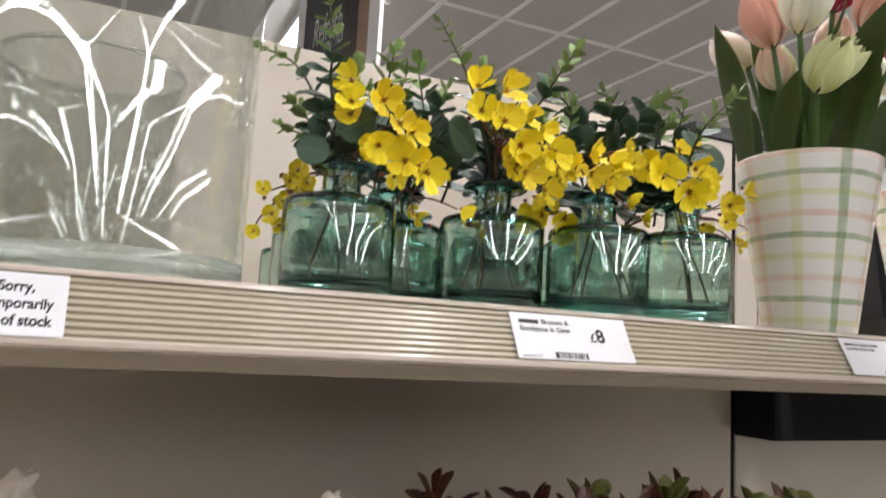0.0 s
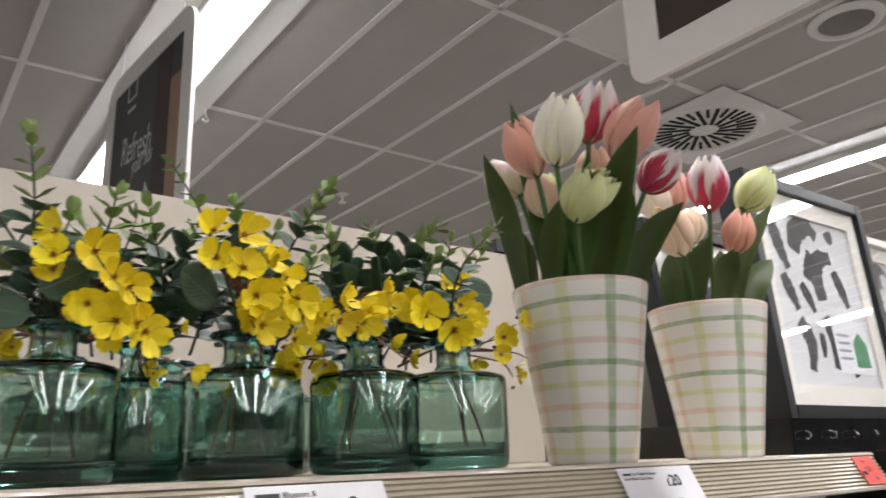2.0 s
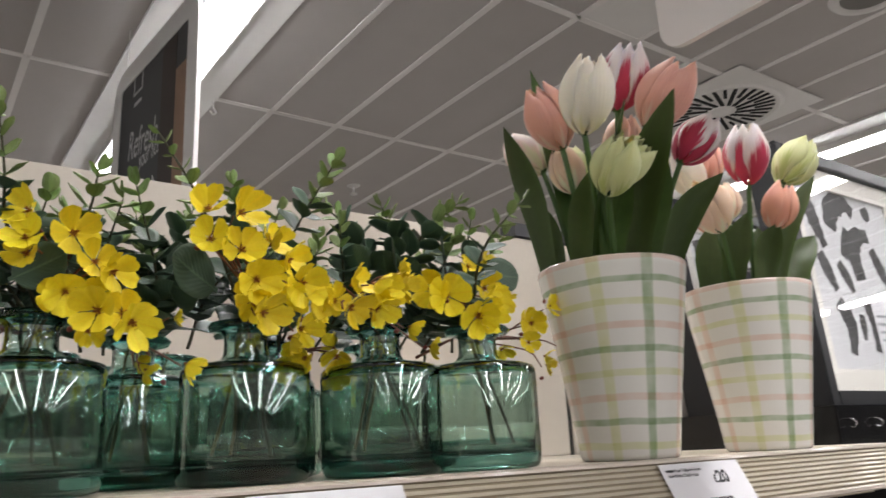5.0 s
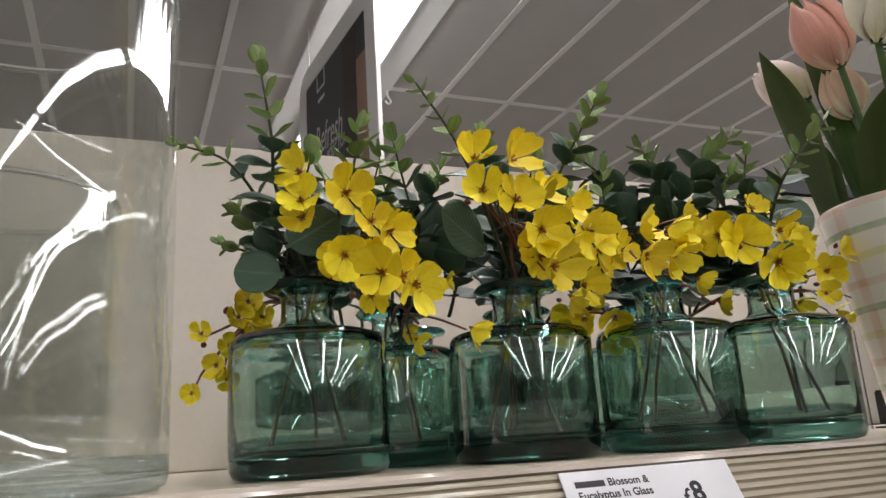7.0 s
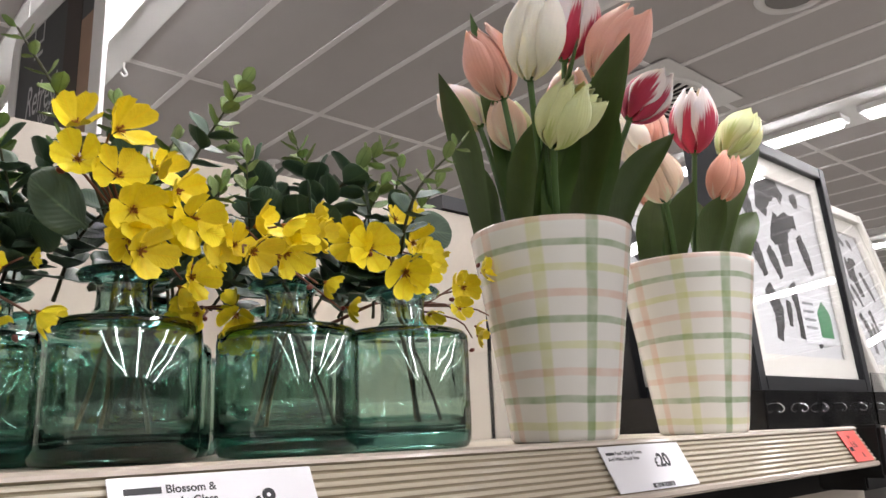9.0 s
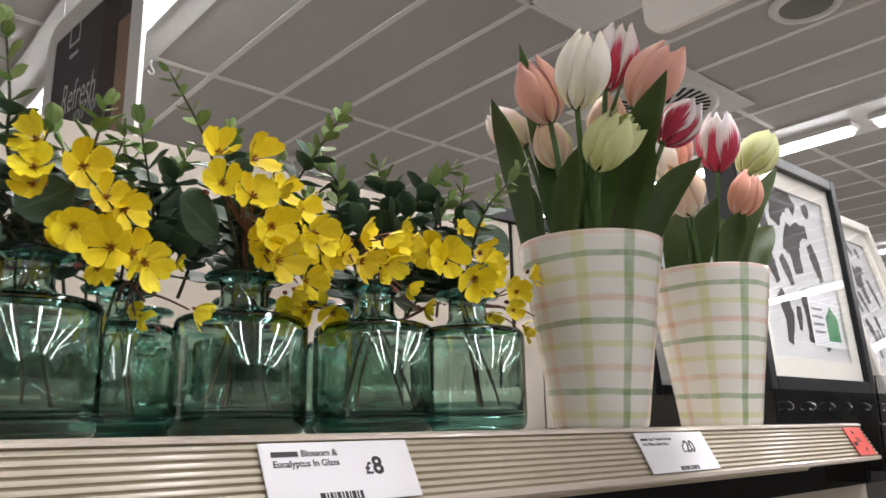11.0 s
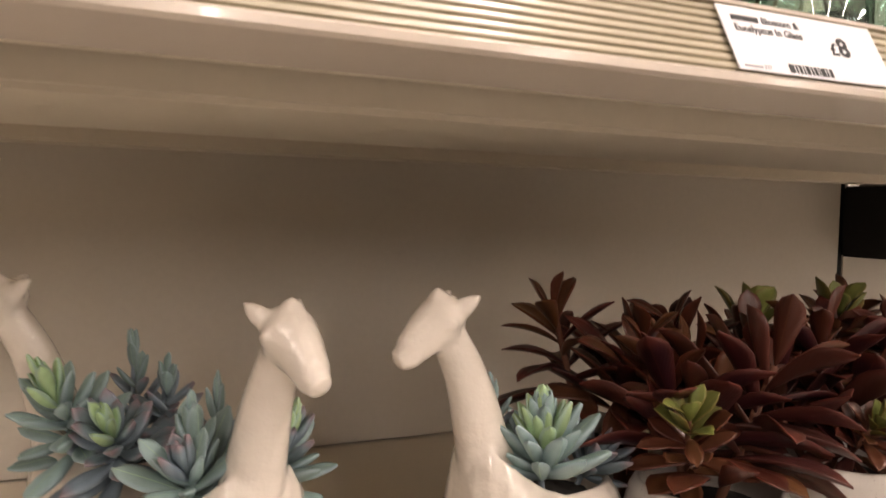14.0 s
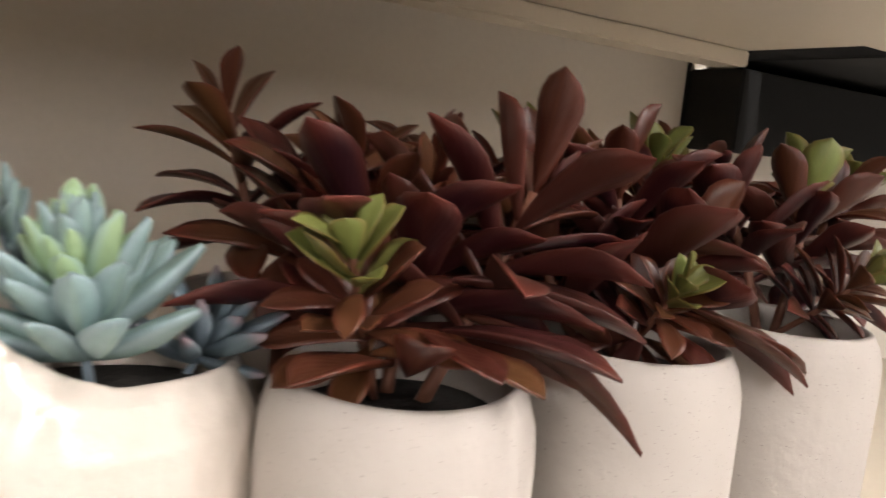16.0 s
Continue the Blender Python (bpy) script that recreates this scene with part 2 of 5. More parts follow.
def thin_glass(name, colour, gloss, scale, bump, drawn, low=0.05, high=0.7, power=3.0, bends=False):
    """Blown glass wall: light passes straight through, the rippled skin mirrors more towards the edges."""
    m = glass_material(name, colour, 0.0, scale, bump, drawn)
    n, link, b = nodes_of(m)
    normal = b.inputs["Normal"].links[0].from_socket
    clear = n.new("ShaderNodeBsdfRefraction" if bends else "ShaderNodeBsdfTransparent")
    clear.inputs[0].default_value = (*colour, 1)
    if bends:
        clear.inputs["Roughness"].default_value, clear.inputs["IOR"].default_value = 0.0, 1.45
        link(normal, clear.inputs["Normal"])
    shine = n.new("ShaderNodeBsdfGlossy")
    shine.inputs["Color"].default_value, shine.inputs["Roughness"].default_value = (*gloss, 1), 0.02
    link(normal, shine.inputs["Normal"])
    lw = n.new("ShaderNodeLayerWeight")
    lw.inputs["Blend"].default_value = 0.5
    link(normal, lw.inputs["Normal"])
    p = n.new("ShaderNodeMath"); p.operation = "POWER"; p.inputs[1].default_value = power
    link(lw.outputs["Facing"], p.inputs[0])
    k = n.new("ShaderNodeMath"); k.operation = "MULTIPLY_ADD"; k.inputs[1].default_value, k.inputs[2].default_value = high, low
    link(p.outputs[0], k.inputs[0])
    both = n.new("ShaderNodeMixShader")
    link(k.outputs[0], both.inputs[0])
    link(clear.outputs[0], both.inputs[1])
    link(shine.outputs[0], both.inputs[2])
    link(both.outputs[0], n["Material Output"].inputs["Surface"])
    return m


M_PANEL = mat("cream_panel", (0.60, 0.545, 0.475), 0.55, spread=0.05, scale=150, bump=0.05, bump_scale=400, stain=(0.55, 0.48, 0.39))
M_SHELF = mat("beige_shelf_paint", (0.60, 0.53, 0.43), 0.42, spread=0.05, scale=200, bump=0.04, bump_scale=500)
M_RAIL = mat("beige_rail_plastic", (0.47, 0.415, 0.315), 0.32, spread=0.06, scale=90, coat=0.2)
# darker brown: shade and dirt between the ribs, put into the colour
M_GROOVE_SHADE = mat("rail_groove_shade", (0.30, 0.25, 0.17), 0.5, spread=0.15, scale=120)
M_LIP = mat("pale_rail_lip", (0.60, 0.52, 0.45), 0.22, spread=0.03, scale=60, coat=0.5)
M_PAPER = mat("ticket_paper", (0.80, 0.79, 0.83), 0.4, spread=0.03, scale=60, coat=0.35)
M_INK = mat("black_ink", (0.02, 0.02, 0.025), 0.5, spread=0.1)
M_GREYINK = mat("grey_ink", (0.25, 0.25, 0.28), 0.5, spread=0.1)
M_RED = mat("red_ticket", (0.75, 0.10, 0.08), 0.45, spread=0.06)
M_BLACK = mat("black_metal", (0.012, 0.012, 0.012), 0.5, spread=0.2, scale=80, bump=0.05)
M_BLACK.node_tree.nodes["Principled BSDF"].inputs["Specular IOR Level"].default_value = 0.2
M_GLOSSBLACK = mat("gloss_black_plastic", (0.010, 0.010, 0.011), 0.16, spread=0.2, scale=60, bump=0.05)
M_BOTTLE = thin_glass("teal_recycled_glass", (0.82, 0.91, 0.875), (0.90, 0.96, 0.94), 85, 0.25, 0.5, 0.14, 0.5, 3.0, bends=True)
M_LIPGLASS = glass_material("thick_teal_glass", (0.16, 0.50, 0.46), 0.03, 45, 0.15)
M_BASEGLASS = glass_material("bottle_base_glass", (0.10, 0.30, 0.26), 0.0, 45, 0.15)
M_VASE = thin_glass("clear_glass", (0.955, 0.965, 0.96), (0.95, 0.97, 0.96), 80, 0.14, 0.05, 0.065, 0.35, 4.0)
M_VASEBASE = glass_material("clear_glass_base", (0.90, 0.96, 0.97), 0.0, 26, 0.3, thin=0.3)
M_STEM = mat("green_brown_stem", (0.05, 0.05, 0.022), 0.6, spread=0.3, scale=200, bump=0.2)
M_TWIG = mat("reddish_twig", (0.16, 0.06, 0.035), 0.55, spread=0.3, scale=150, bump=0.2)
M_EUC = uv_leaf("eucalyptus_leaf", (0.050, 0.096, 0.058), (0.070, 0.118, 0.070), (0.10, 0.165, 0.09), 0.5, rand=0.35, bump=0.12)
M_EUCTIP = uv_leaf("young_eucalyptus_leaf", (0.22, 0.32, 0.10), (0.13, 0.16, 0.05), (0.07, 0.12, 0.04), 0.5, rand=0.3)
M_PETAL = uv_leaf("yellow_petal", (0.93, 0.71, 0.022), (0.95, 0.78, 0.05), (0.90, 0.62, 0.014), 0.55, rand=0.12, bump=0.10, throat=(0.45, 0.18, 0.006))
M_STAMEN = mat("brown_stamen", (0.30, 0.10, 0.012), 0.6, spread=0.3, scale=600)
M_BUD = mat("dark_red_bud", (0.15, 0.03, 0.02), 0.4, spread=0.2, scale=300)
M_PLAID = plaid_glaze("plaid_glaze")
M_POTIN = mat("pot_inside", (0.72, 0.70, 0.66), 0.3, spread=0.04)
M_TULEAF = uv_leaf("tulip_leaf", (0.060, 0.105, 0.022), (0.075, 0.125, 0.030), (0.045, 0.085, 0.018), 0.42, rand=0.3, bump=0.05)
M_TUSTEM = mat("tulip_stem", (0.06, 0.12, 0.03), 0.5, spread=0.15, scale=100)
T_PINK = flame_petal("pink_petal", (0.80, 0.40, 0.32), (0.84, 0.60, 0.48), 0.25)
T_WHITE = flame_petal("cream_white_petal", (0.95, 0.85, 0.71), (0.85, 0.77, 0.52), 0.2)
T_RED = flame_petal("white_petal_red_flame", (0.84, 0.72, 0.70), (0.48, 0.03, 0.08), 0.72)
T_GREEN = flame_petal("pale_green_petal", (0.62, 0.64, 0.32), (0.46, 0.52, 0.18), 0.4)
T_PALE = flame_petal("blush_white_petal", (0.86, 0.66, 0.58), (0.80, 0.74, 0.52), 0.45)
T_PEACH = flame_petal("peach_petal", (0.84, 0.58, 0.42), (0.80, 0.72, 0.52), 0.35)
T_CORAL = flame_petal("coral_petal", (0.80, 0.36, 0.26), (0.84, 0.62, 0.50), 0.2)
M_GIRAFFE = mat("cream_ceramic_glaze", (0.70, 0.63, 0.56), 0.14, spread=0.03, scale=30, coat=0.7, bump=1.2, bump_scale=62)
M_STONE = speckled("speckled_stoneware", (0.52, 0.475, 0.435), (0.16, 0.11, 0.09), (0.55, 0.55, 2.2))
M_SOIL = mat("dark_soil", (0.02, 0.017, 0.015), 0.9, spread=0.4, scale=300, bump=1.0, bump_scale=500)
M_REDLEAF = uv_leaf("red_brown_leaf", (0.052, 0.013, 0.010), (0.078, 0.018, 0.013), (0.060, 0.016, 0.011), 0.38, rand=0.6, tip=(0.12, 0.026, 0.018), bump=0.05)
M_REDYOUNG = uv_leaf("young_green_red_leaf", (0.14, 0.15, 0.04), (0.18, 0.11, 0.03), (0.19, 0.19, 0.05), 0.4, rand=0.35, bump=0.05)
M_REDMID = uv_leaf("bronze_leaf", (0.085, 0.028, 0.014), (0.11, 0.024, 0.014), (0.10, 0.035, 0.016), 0.33, rand=0.3, bump=0.05)
M_SUC = uv_leaf("blue_green_succulent_leaf", (0.24, 0.35, 0.34), (0.29, 0.38, 0.42), (0.34, 0.50, 0.32), 0.55, rand=0.25, bump=0.05)
M_SUCIN = uv_leaf("light_green_succulent_leaf", (0.36, 0.52, 0.29), (0.30, 0.43, 0.42), (0.40, 0.56, 0.28), 0.5, rand=0.15, bump=0.05)
M_SUCDARK = uv_leaf("grey_blue_succulent_leaf", (0.17, 0.23, 0.27), (0.22, 0.28, 0.33), (0.18, 0.26, 0.26), 0.5, rand=0.25, tip=(0.26, 0.18, 0.20), bump=0.05)
M_TILE = mat("grey_ceiling_tile", (0.50, 0.47, 0.455), 0.9, spread=0.07, scale=350, bump=0.3, bump_scale=700)
M_TBAR = mat("white_ceiling_bar", (0.82, 0.79, 0.77), 0.5, spread=0.03)
M_WHITE = mat("white_painted_metal", (0.78, 0.76, 0.74), 0.4, spread=0.03)
M_TUBE = emitter("lit_tube", (0.97, 0.98, 1.0), 14.0)
M_SIGN = mat("charcoal_sign_print", (0.035, 0.037, 0.04), 0.45, spread=0.15, scale=12)
M_SIGNBROWN = mat("sign_wood_print", (0.33, 0.20, 0.13), 0.5, spread=0.2, scale=15)
M_SIGNDARK = mat("sign_dark_print", (0.035, 0.022, 0.016), 0.5, spread=0.2, scale=15)
M_CHALK = mat("pale_sign_lettering", (0.62, 0.62, 0.62), 0.6)
M_MOUNT = mat("white_mount_board", (0.78, 0.75, 0.70), 0.7, spread=0.03)
M_PRINT = mat("print_paper", (0.66, 0.66, 0.68), 0.7, spread=0.03)
M_BRUSH = mat("black_brush_ink", (0.03, 0.03, 0.034), 0.6, spread=0.5, scale=90)
M_FRAMEBLACK = mat("black_frame_wood", (0.012, 0.013, 0.016), 0.35, spread=0.2, scale=90)
M_FRAMEWHITE = mat("white_frame_wood", (0.70, 0.67, 0.62), 0.4, spread=0.05)
M_GREENLABEL = mat("green_label", (0.06, 0.28, 0.12), 0.5)
M_ACRYLIC = glass_material("clear_acrylic", (0.95, 0.96, 0.97), 0.03, 10, 0.0)
M_PANE = glass_material("picture_glass", (0.97, 0.98, 0.98), 0.0, 10, 0.0)
M_CHROME = mat("chrome_hook", (0.75, 0.75, 0.76), 0.15, metal=1.0, spread=0.03)
M_FLOOR = mat("shop_floor_vinyl", (0.33, 0.31, 0.285), 0.35, spread=0.08, scale=30, bump=0.03)
M_WALL = mat("shop_wall_paint", (0.13, 0.12, 0.11), 0.7, spread=0.04)


# ---- mesh helpers ----
def mesh(name, verts, faces, mats=(), idx=None, smooth=True, uvs=None):
    me = bpy.data.meshes.new(name)
    me.from_pydata([tuple(v) for v in verts], [], faces)
    for m in mats:
        me.materials.append(m)
    if idx is not None:
        me.polygons.foreach_set("material_index", idx)
    me.polygons.foreach_set("use_smooth", [smooth] * len(me.polygons))
    if uvs is not None:
        layer = me.uv_layers.new(name="UVMap")
        for loop in me.loops:
            layer.data[loop.index].uv = uvs[loop.vertex_index]
    me.update()
    return me


def part(name, me, parent, m=None, label=""):
    ob = new(name, me)
    ob.parent = parent
    if m is not None:
        ob.matrix_local = m
    if label:
        ob["label"] = label
    return ob


def thing(name, m, label, category, group="", kind="", me=None):
    ob = new(name, me)
    ob.matrix_world = m
    return tagged(ob, label, category, group, kind)


def box(name, lo, hi, m, bevel=0.0):
    bm = bmesh.new()
    bmesh.ops.create_cube(bm, size=1)
    for v in bm.verts:
        v.co = Vector([(a + b) / 2 + c * (b - a) for a, b, c in zip(lo, hi, v.co)])
    if bevel:
        bmesh.ops.bevel(bm, geom=bm.edges[:], offset=bevel, segments=2, affect="EDGES")
    me = bpy.data.meshes.new(name)
    bm.to_mesh(me)
    bm.free()
    me.materials.append(m)
    return me


def join(name, pieces, smooth=False):
    """Several (mesh, matrix) into one mesh; materials are kept."""
    verts, faces, idx, mats = [], [], [], []
    for me, mx in pieces:
        base = len(verts)
        verts += [mx @ v.co for v in me.vertices]
        for p in me.polygons:
            faces.append([base + i for i in p.vertices])
            mm = me.materials[p.material_index]
            if mm not in mats:
                mats.append(mm)
            idx.append(mats.index(mm))
    return mesh(name, verts, faces, mats, idx, smooth)


I4 = Matrix.Identity(4)


def lathe(name, profile, mats, seg=64, idx_of=None, wobble=0.0, closed=False, seed=1.0):
    """Turns (r, z) pairs round z; uv: turns and height. idx_of(k) picks the material of the band k."""
    verts, uvs, faces, idx = [], [], [], []
    n = len(profile)
    for k, (r, z) in enumerate(profile):
        for s in range(seg + 1):
            a = 2 * math.pi * s / seg
            rr = r * (1 + wobble * noise.noise((math.cos(a) * 1.3 + seed, math.sin(a) * 1.3, z * 25))) if r > 1e-5 else 0
            verts.append((rr * math.cos(a), rr * math.sin(a), z))
            uvs.append((s / seg, z))
    rows = n if closed else n - 1
    for k in range(rows):
        k2 = (k + 1) % n
        for s in range(seg):
            a, b = k * (seg + 1) + s, k2 * (seg + 1) + s
            faces.append((a, a + 1, b + 1, b))
            idx.append(idx_of(k) if idx_of else 0)
    me = mesh(name, verts, faces, mats, idx, True, uvs)
    bm = bmesh.new()
    bm.from_mesh(me)
    bmesh.ops.remove_doubles(bm, verts=bm.verts, dist=1e-6)
    bmesh.ops.recalc_face_normals(bm, faces=bm.faces)
    bm.to_mesh(me)
    bm.free()
    me.polygons.foreach_set("use_smooth", [True] * len(me.polygons))
    return me


def curve_points(pts, n):
    """Smooth points through the given ones (Catmull-Rom)."""
    p = [Vector(q) for q in pts]
    p = [p[0] * 2 - p[1]] + p + [p[-1] * 2 - p[-2]]
    out = []
    spans = len(p) - 3
    for i in range(n + 1):
        u = i / n * spans
        k = min(int(u), spans - 1)
        t = u - k
        a, b, c, d = p[k:k + 4]
        out.append(0.5 * ((2 * b) + (c - a) * t + (2 * a - 5 * b + 4 * c - d) * t * t + (3 * b - a - 3 * c + d) * t ** 3))
    return out


def tube(name, pts, radii, m, seg=8, n=10, caps=True, flat=1.0):
    """A tube along a smooth curve, its radius running through the given radii."""
    line = curve_points(pts, n)
    verts, faces = [], []
    side = None
    for i, p in enumerate(line):
        d = (line[min(i + 1, n)] - line[max(i - 1, 0)]).normalized()
        ref = side if side else (Vector((0, 0, 1)) if abs(d.z) < 0.9 else Vector((1, 0, 0)))
        side = (ref - d * ref.dot(d)).normalized()
        other = d.cross(side)
        u = i / n * (len(radii) - 1)
        k = min(int(u), len(radii) - 2)
        r = radii[k] + (radii[k + 1] - radii[k]) * (u - k)
        for s in range(seg):
            a = 2 * math.pi * s / seg
            verts.append(p + side * (math.cos(a) * r) + other * (math.sin(a) * r * flat))
    for i in range(n):
        for s in range(seg):
            s2 = (s + 1) % seg
            faces.append((i * seg + s, i * seg + s2, (i + 1) * seg + s2, (i + 1) * seg + s))
    if caps:
        faces.append(tuple(range(seg))[::-1])
        faces.append(tuple(n * seg + s for s in range(seg)))
    return mesh(name, verts, faces, [m])


def leaf_mesh(name, length, width, m, fold=0.15, bend=0.2, thick=0.0006, shape=0.5, nu=5, nv=8, point=0.6, wave=0.0, rounded_leaf=False):
    """A leaf from the origin along +y, its face to +z. shape: where it is widest; point: how sharp the tip is."""
    verts, uvs, faces = [], [], []
    for layer in (0, 1):
        for j in range(nv + 1):
            v = j / nv
            w = width / 2 * (v / shape) ** 0.7 * 1.0 if v < shape else width / 2 * max(1 - ((v - shape) / (1 - shape)) ** (1 + 1 / max(point, 0.05)), 0.0) ** 0.75
            if rounded_leaf:
                w = width / 2 * math.sqrt(max(1 - ((v - 0.54) / 0.465) ** 2, 0.0)) if v > 0.08 else width * 0.05
            w = max(w, width * 0.03 if v < 0.99 else width * 0.004)
            for i in range(nu):
                u = i / (nu - 1) * 2 - 1
                z = fold * abs(u) * w + bend * length * v * v + wave * length * math.sin(v * 9 + u * 2) * abs(u)
                edge = 1 - u * u
                t = thick * (0.25 + edge) * (0.4 + math.sin(math.pi * min(v * 0.9 + 0.08, 1)))
                verts.append((u * w, length * v, z + (t if layer == 0 else -t)))
                uvs.append(((u + 1) / 2, v))
    off = (nv + 1) * nu
    for j in range(nv):
        for i in range(nu - 1):
            a = j * nu + i
            faces.append((a, a + 1, a + nu + 1, a + nu))
            b = off + a
            faces.append((b, b + nu, b + nu + 1, b + 1))
        for i in (0, nu - 1):
            a, b = j * nu + i, off + j * nu + i
            faces.append((a, a + nu, b + nu, b) if i == 0 else (a, b, b + nu, a + nu))
    return mesh(name, verts, faces, [m], None, True, uvs)


def aim(at, along, up=(0, 0, 1), scale=1.0):
    """The matrix that lays +y along a direction and +z towards up."""
    y = Vector(along).normalized()
    u = Vector(up)
    z = u - y * u.dot(y)
    if z.length < 1e-4:
        z = Vector((1, 0, 0)) - y * y.x
    z.normalize()
    x = y.cross(z)
    r = Matrix((x, y, z)).transposed().to_4x4()
    return Matrix.Translation(at) @ r @ Matrix.Scale(scale, 4)


def lettering(body, size, m, parent, at, name="lettering", align="LEFT", squeeze=1.0, thick=0.00005, bold=0.0):
    cu = bpy.data.curves.new(name, "FONT")
    cu.body, cu.size, cu.extrude, cu.align_x, cu.offset = body, size, thick, align, bold
    cu.materials.append(m)
    ob = new(name, cu)
    ob.parent = parent
    ob.matrix_local = at @ Matrix.Diagonal((squeeze, 1, 1, 1))
    return ob


# ---- the setting ----
def structure(name, me, label="", m=I4):
    ob = new(name, me)
    ob.matrix_world = m
    return tagged(ob, label, "", "", "structure")


X0, X1, Y0, Y1 = -7.0, 11.0, -12.0, 7.5
structure("floor", box("floor", (X0, Y0, -0.1), (X1, Y1, 0.0), M_FLOOR), "grey-beige vinyl shop floor")
structure("wall_north", box("wall", (X0 - 0.1, Y1, 0), (X1 + 0.1, Y1 + 0.1, 3.2), M_WALL), "plain painted shop wall")
structure("wall_south", box("wall", (X0 - 0.1, Y0 - 0.1, 0), (X1 + 0.1, Y0, 3.2), M_WALL), "plain painted shop wall")
structure("wall_west", box("wall", (X0 - 0.1, Y0, 0), (X0, Y1, 3.2), M_WALL), "plain painted shop wall")
structure("wall_east", box("wall", (X1, Y0, 0), (X1 + 0.1, Y1, 3.2), M_WALL), "plain painted shop wall")

# suspended ceiling: narrow planks between bars, one mesh
TURN = pose(0, 0, 0, 0, 0, SKEW)
PW, PL = 0.2950, 1.1530          # plank pitch
GX, GY = 0.9930, 0.0360           # where a bar runs
pieces = []
plank = box("plank", (0.012, 0.012, 0), (PW - 0.012, PL - 0.012, 0.02), M_TILE)
blank = box("plank", (0.012, 0.012, -0.002), (PW - 0.012, PL - 0.012, 0.02), M_WHITE)
bar_y = box("bar", (-0.012, 0, -0.004), (0.012, PL - 0.012, 0.02), M_TBAR)
bar_x = box("bar", (-0.012, -0.012, -0.004), (PW - 0.012, 0.012, 0.02), M_TBAR)
trunk = box("trunk", (0.0, 0, -0.012), (0.385, PL, 0.02), M_WHITE)
for j in range(-11, 7):
    for i in range(-27, 38):
        x, y = GX + i * PW, GY + j * PL
        near = min(LIGHT_ROWS, key=lambda q: abs(q - (x + PW / 2)))
        if abs(near - (x + PW / 2)) < 0.15:
            pieces.append((trunk, pose(near - 0.1925, y, CEIL)))
            continue
        pieces.append((blank if (i, j) == (2, 0) else plank, pose(x, y, CEIL)))
        pieces.append((bar_y, pose(x, y + 0.012, CEIL)))
        pieces.append((bar_x, pose(x, y, CEIL)))
structure("ceiling", join("ceiling", pieces), "grey suspended ceiling of narrow planks with pale bars", TURN)
structure("ceiling_slab", box("slab", (X0 - 0.1, Y0 - 0.1, CEIL + 0.14), (X1 + 0.1, Y1 + 0.1, CEIL + 0.2), M_WALL), "plain slab above the ceiling")


def ceiling_light(x, y, w=0.038):
    t = thing("ceiling_light", TURN @ pose(x, y, CEIL - 0.012), "lit linear white ceiling light in a white trunking", "ceiling light", "ceiling lights")
    part("housing", box("housing", (-w - 0.02, -0.82, -0.03), (w + 0.02, 0.82, 0.0), M_WHITE, 0.004), t)
    part("diffuser", box("diffuser", (-w, -0.80, -0.05), (w, 0.80, -0.0302), M_TUBE, 0.006), t, None, "glowing white diffuser")
    return t


first = ceiling_light(LIGHT_ROWS[0], TUBE_Y[0])
for lx, dy in zip(LIGHT_ROWS, ROW_SHIFT):
    for ty in TUBE_Y:
        if lx == LIGHT_ROWS[1]:
            ceiling_light(lx, ty + dy, 0.060)
        elif (lx, ty) != (LIGHT_ROWS[0], TUBE_Y[0]):
            copy_thing(first, TURN @ pose(lx, ty + dy, CEIL - 0.012))

# swirl air vent
vent = thing("ceiling_vent", pose(2.659, 1.382, CEIL - 0.006, 0, 0, SKEW), "square white ceiling vent with a round swirl of slots", "air vent")
part("plate", box("plate", (-0.297, -0.297, -0.004), (0.297, 0.297, 0.0), M_WHITE, 0.003), vent)
part("ring", lathe("ring", [(0.225, -0.004), (0.235, -0.012), (0.248, -0.012), (0.255, -0.004)], [M_WHITE], 48), vent)
slot_long = box("slot", (0.06, -0.008, -0.0075), (0.215, 0.008, -0.0045), M_BLACK)
slot_short = box("slot", (0.135, -0.007, -0.0075), (0.215, 0.007, -0.0045), M_BLACK)
for n in range(32):
    part("slot", slot_short if n % 2 else slot_long, vent, pose(0, 0, 0, 0, 0, n * 11.25) @ pose(0, 0.02, 0))
part("hub", lathe("hub", [(0.0, -0.014), (0.03, -0.012), (0.042, -0.004)], [M_WHITE], 24), vent)

speaker = thing("ceiling_speaker", pose(2.306, 0.581, CEIL - 0.006, 0, 0, SKEW), "round ceiling loudspeaker with white rim and grey mesh", "loudspeaker")
part("rim", lathe("rim", [(0.085, -0.004), (0.09, -0.014), (0.11, -0.012), (0.12, 0.0)], [M_WHITE], 48), speaker)
part("mesh_grille", lathe("grille", [(0.0, -0.008), (0.05, -0.007), (0.087, -0.005)], [mat("speaker_mesh", (0.22, 0.21, 0.2), 0.6, spread=0.3, scale=900)], 40), speaker)

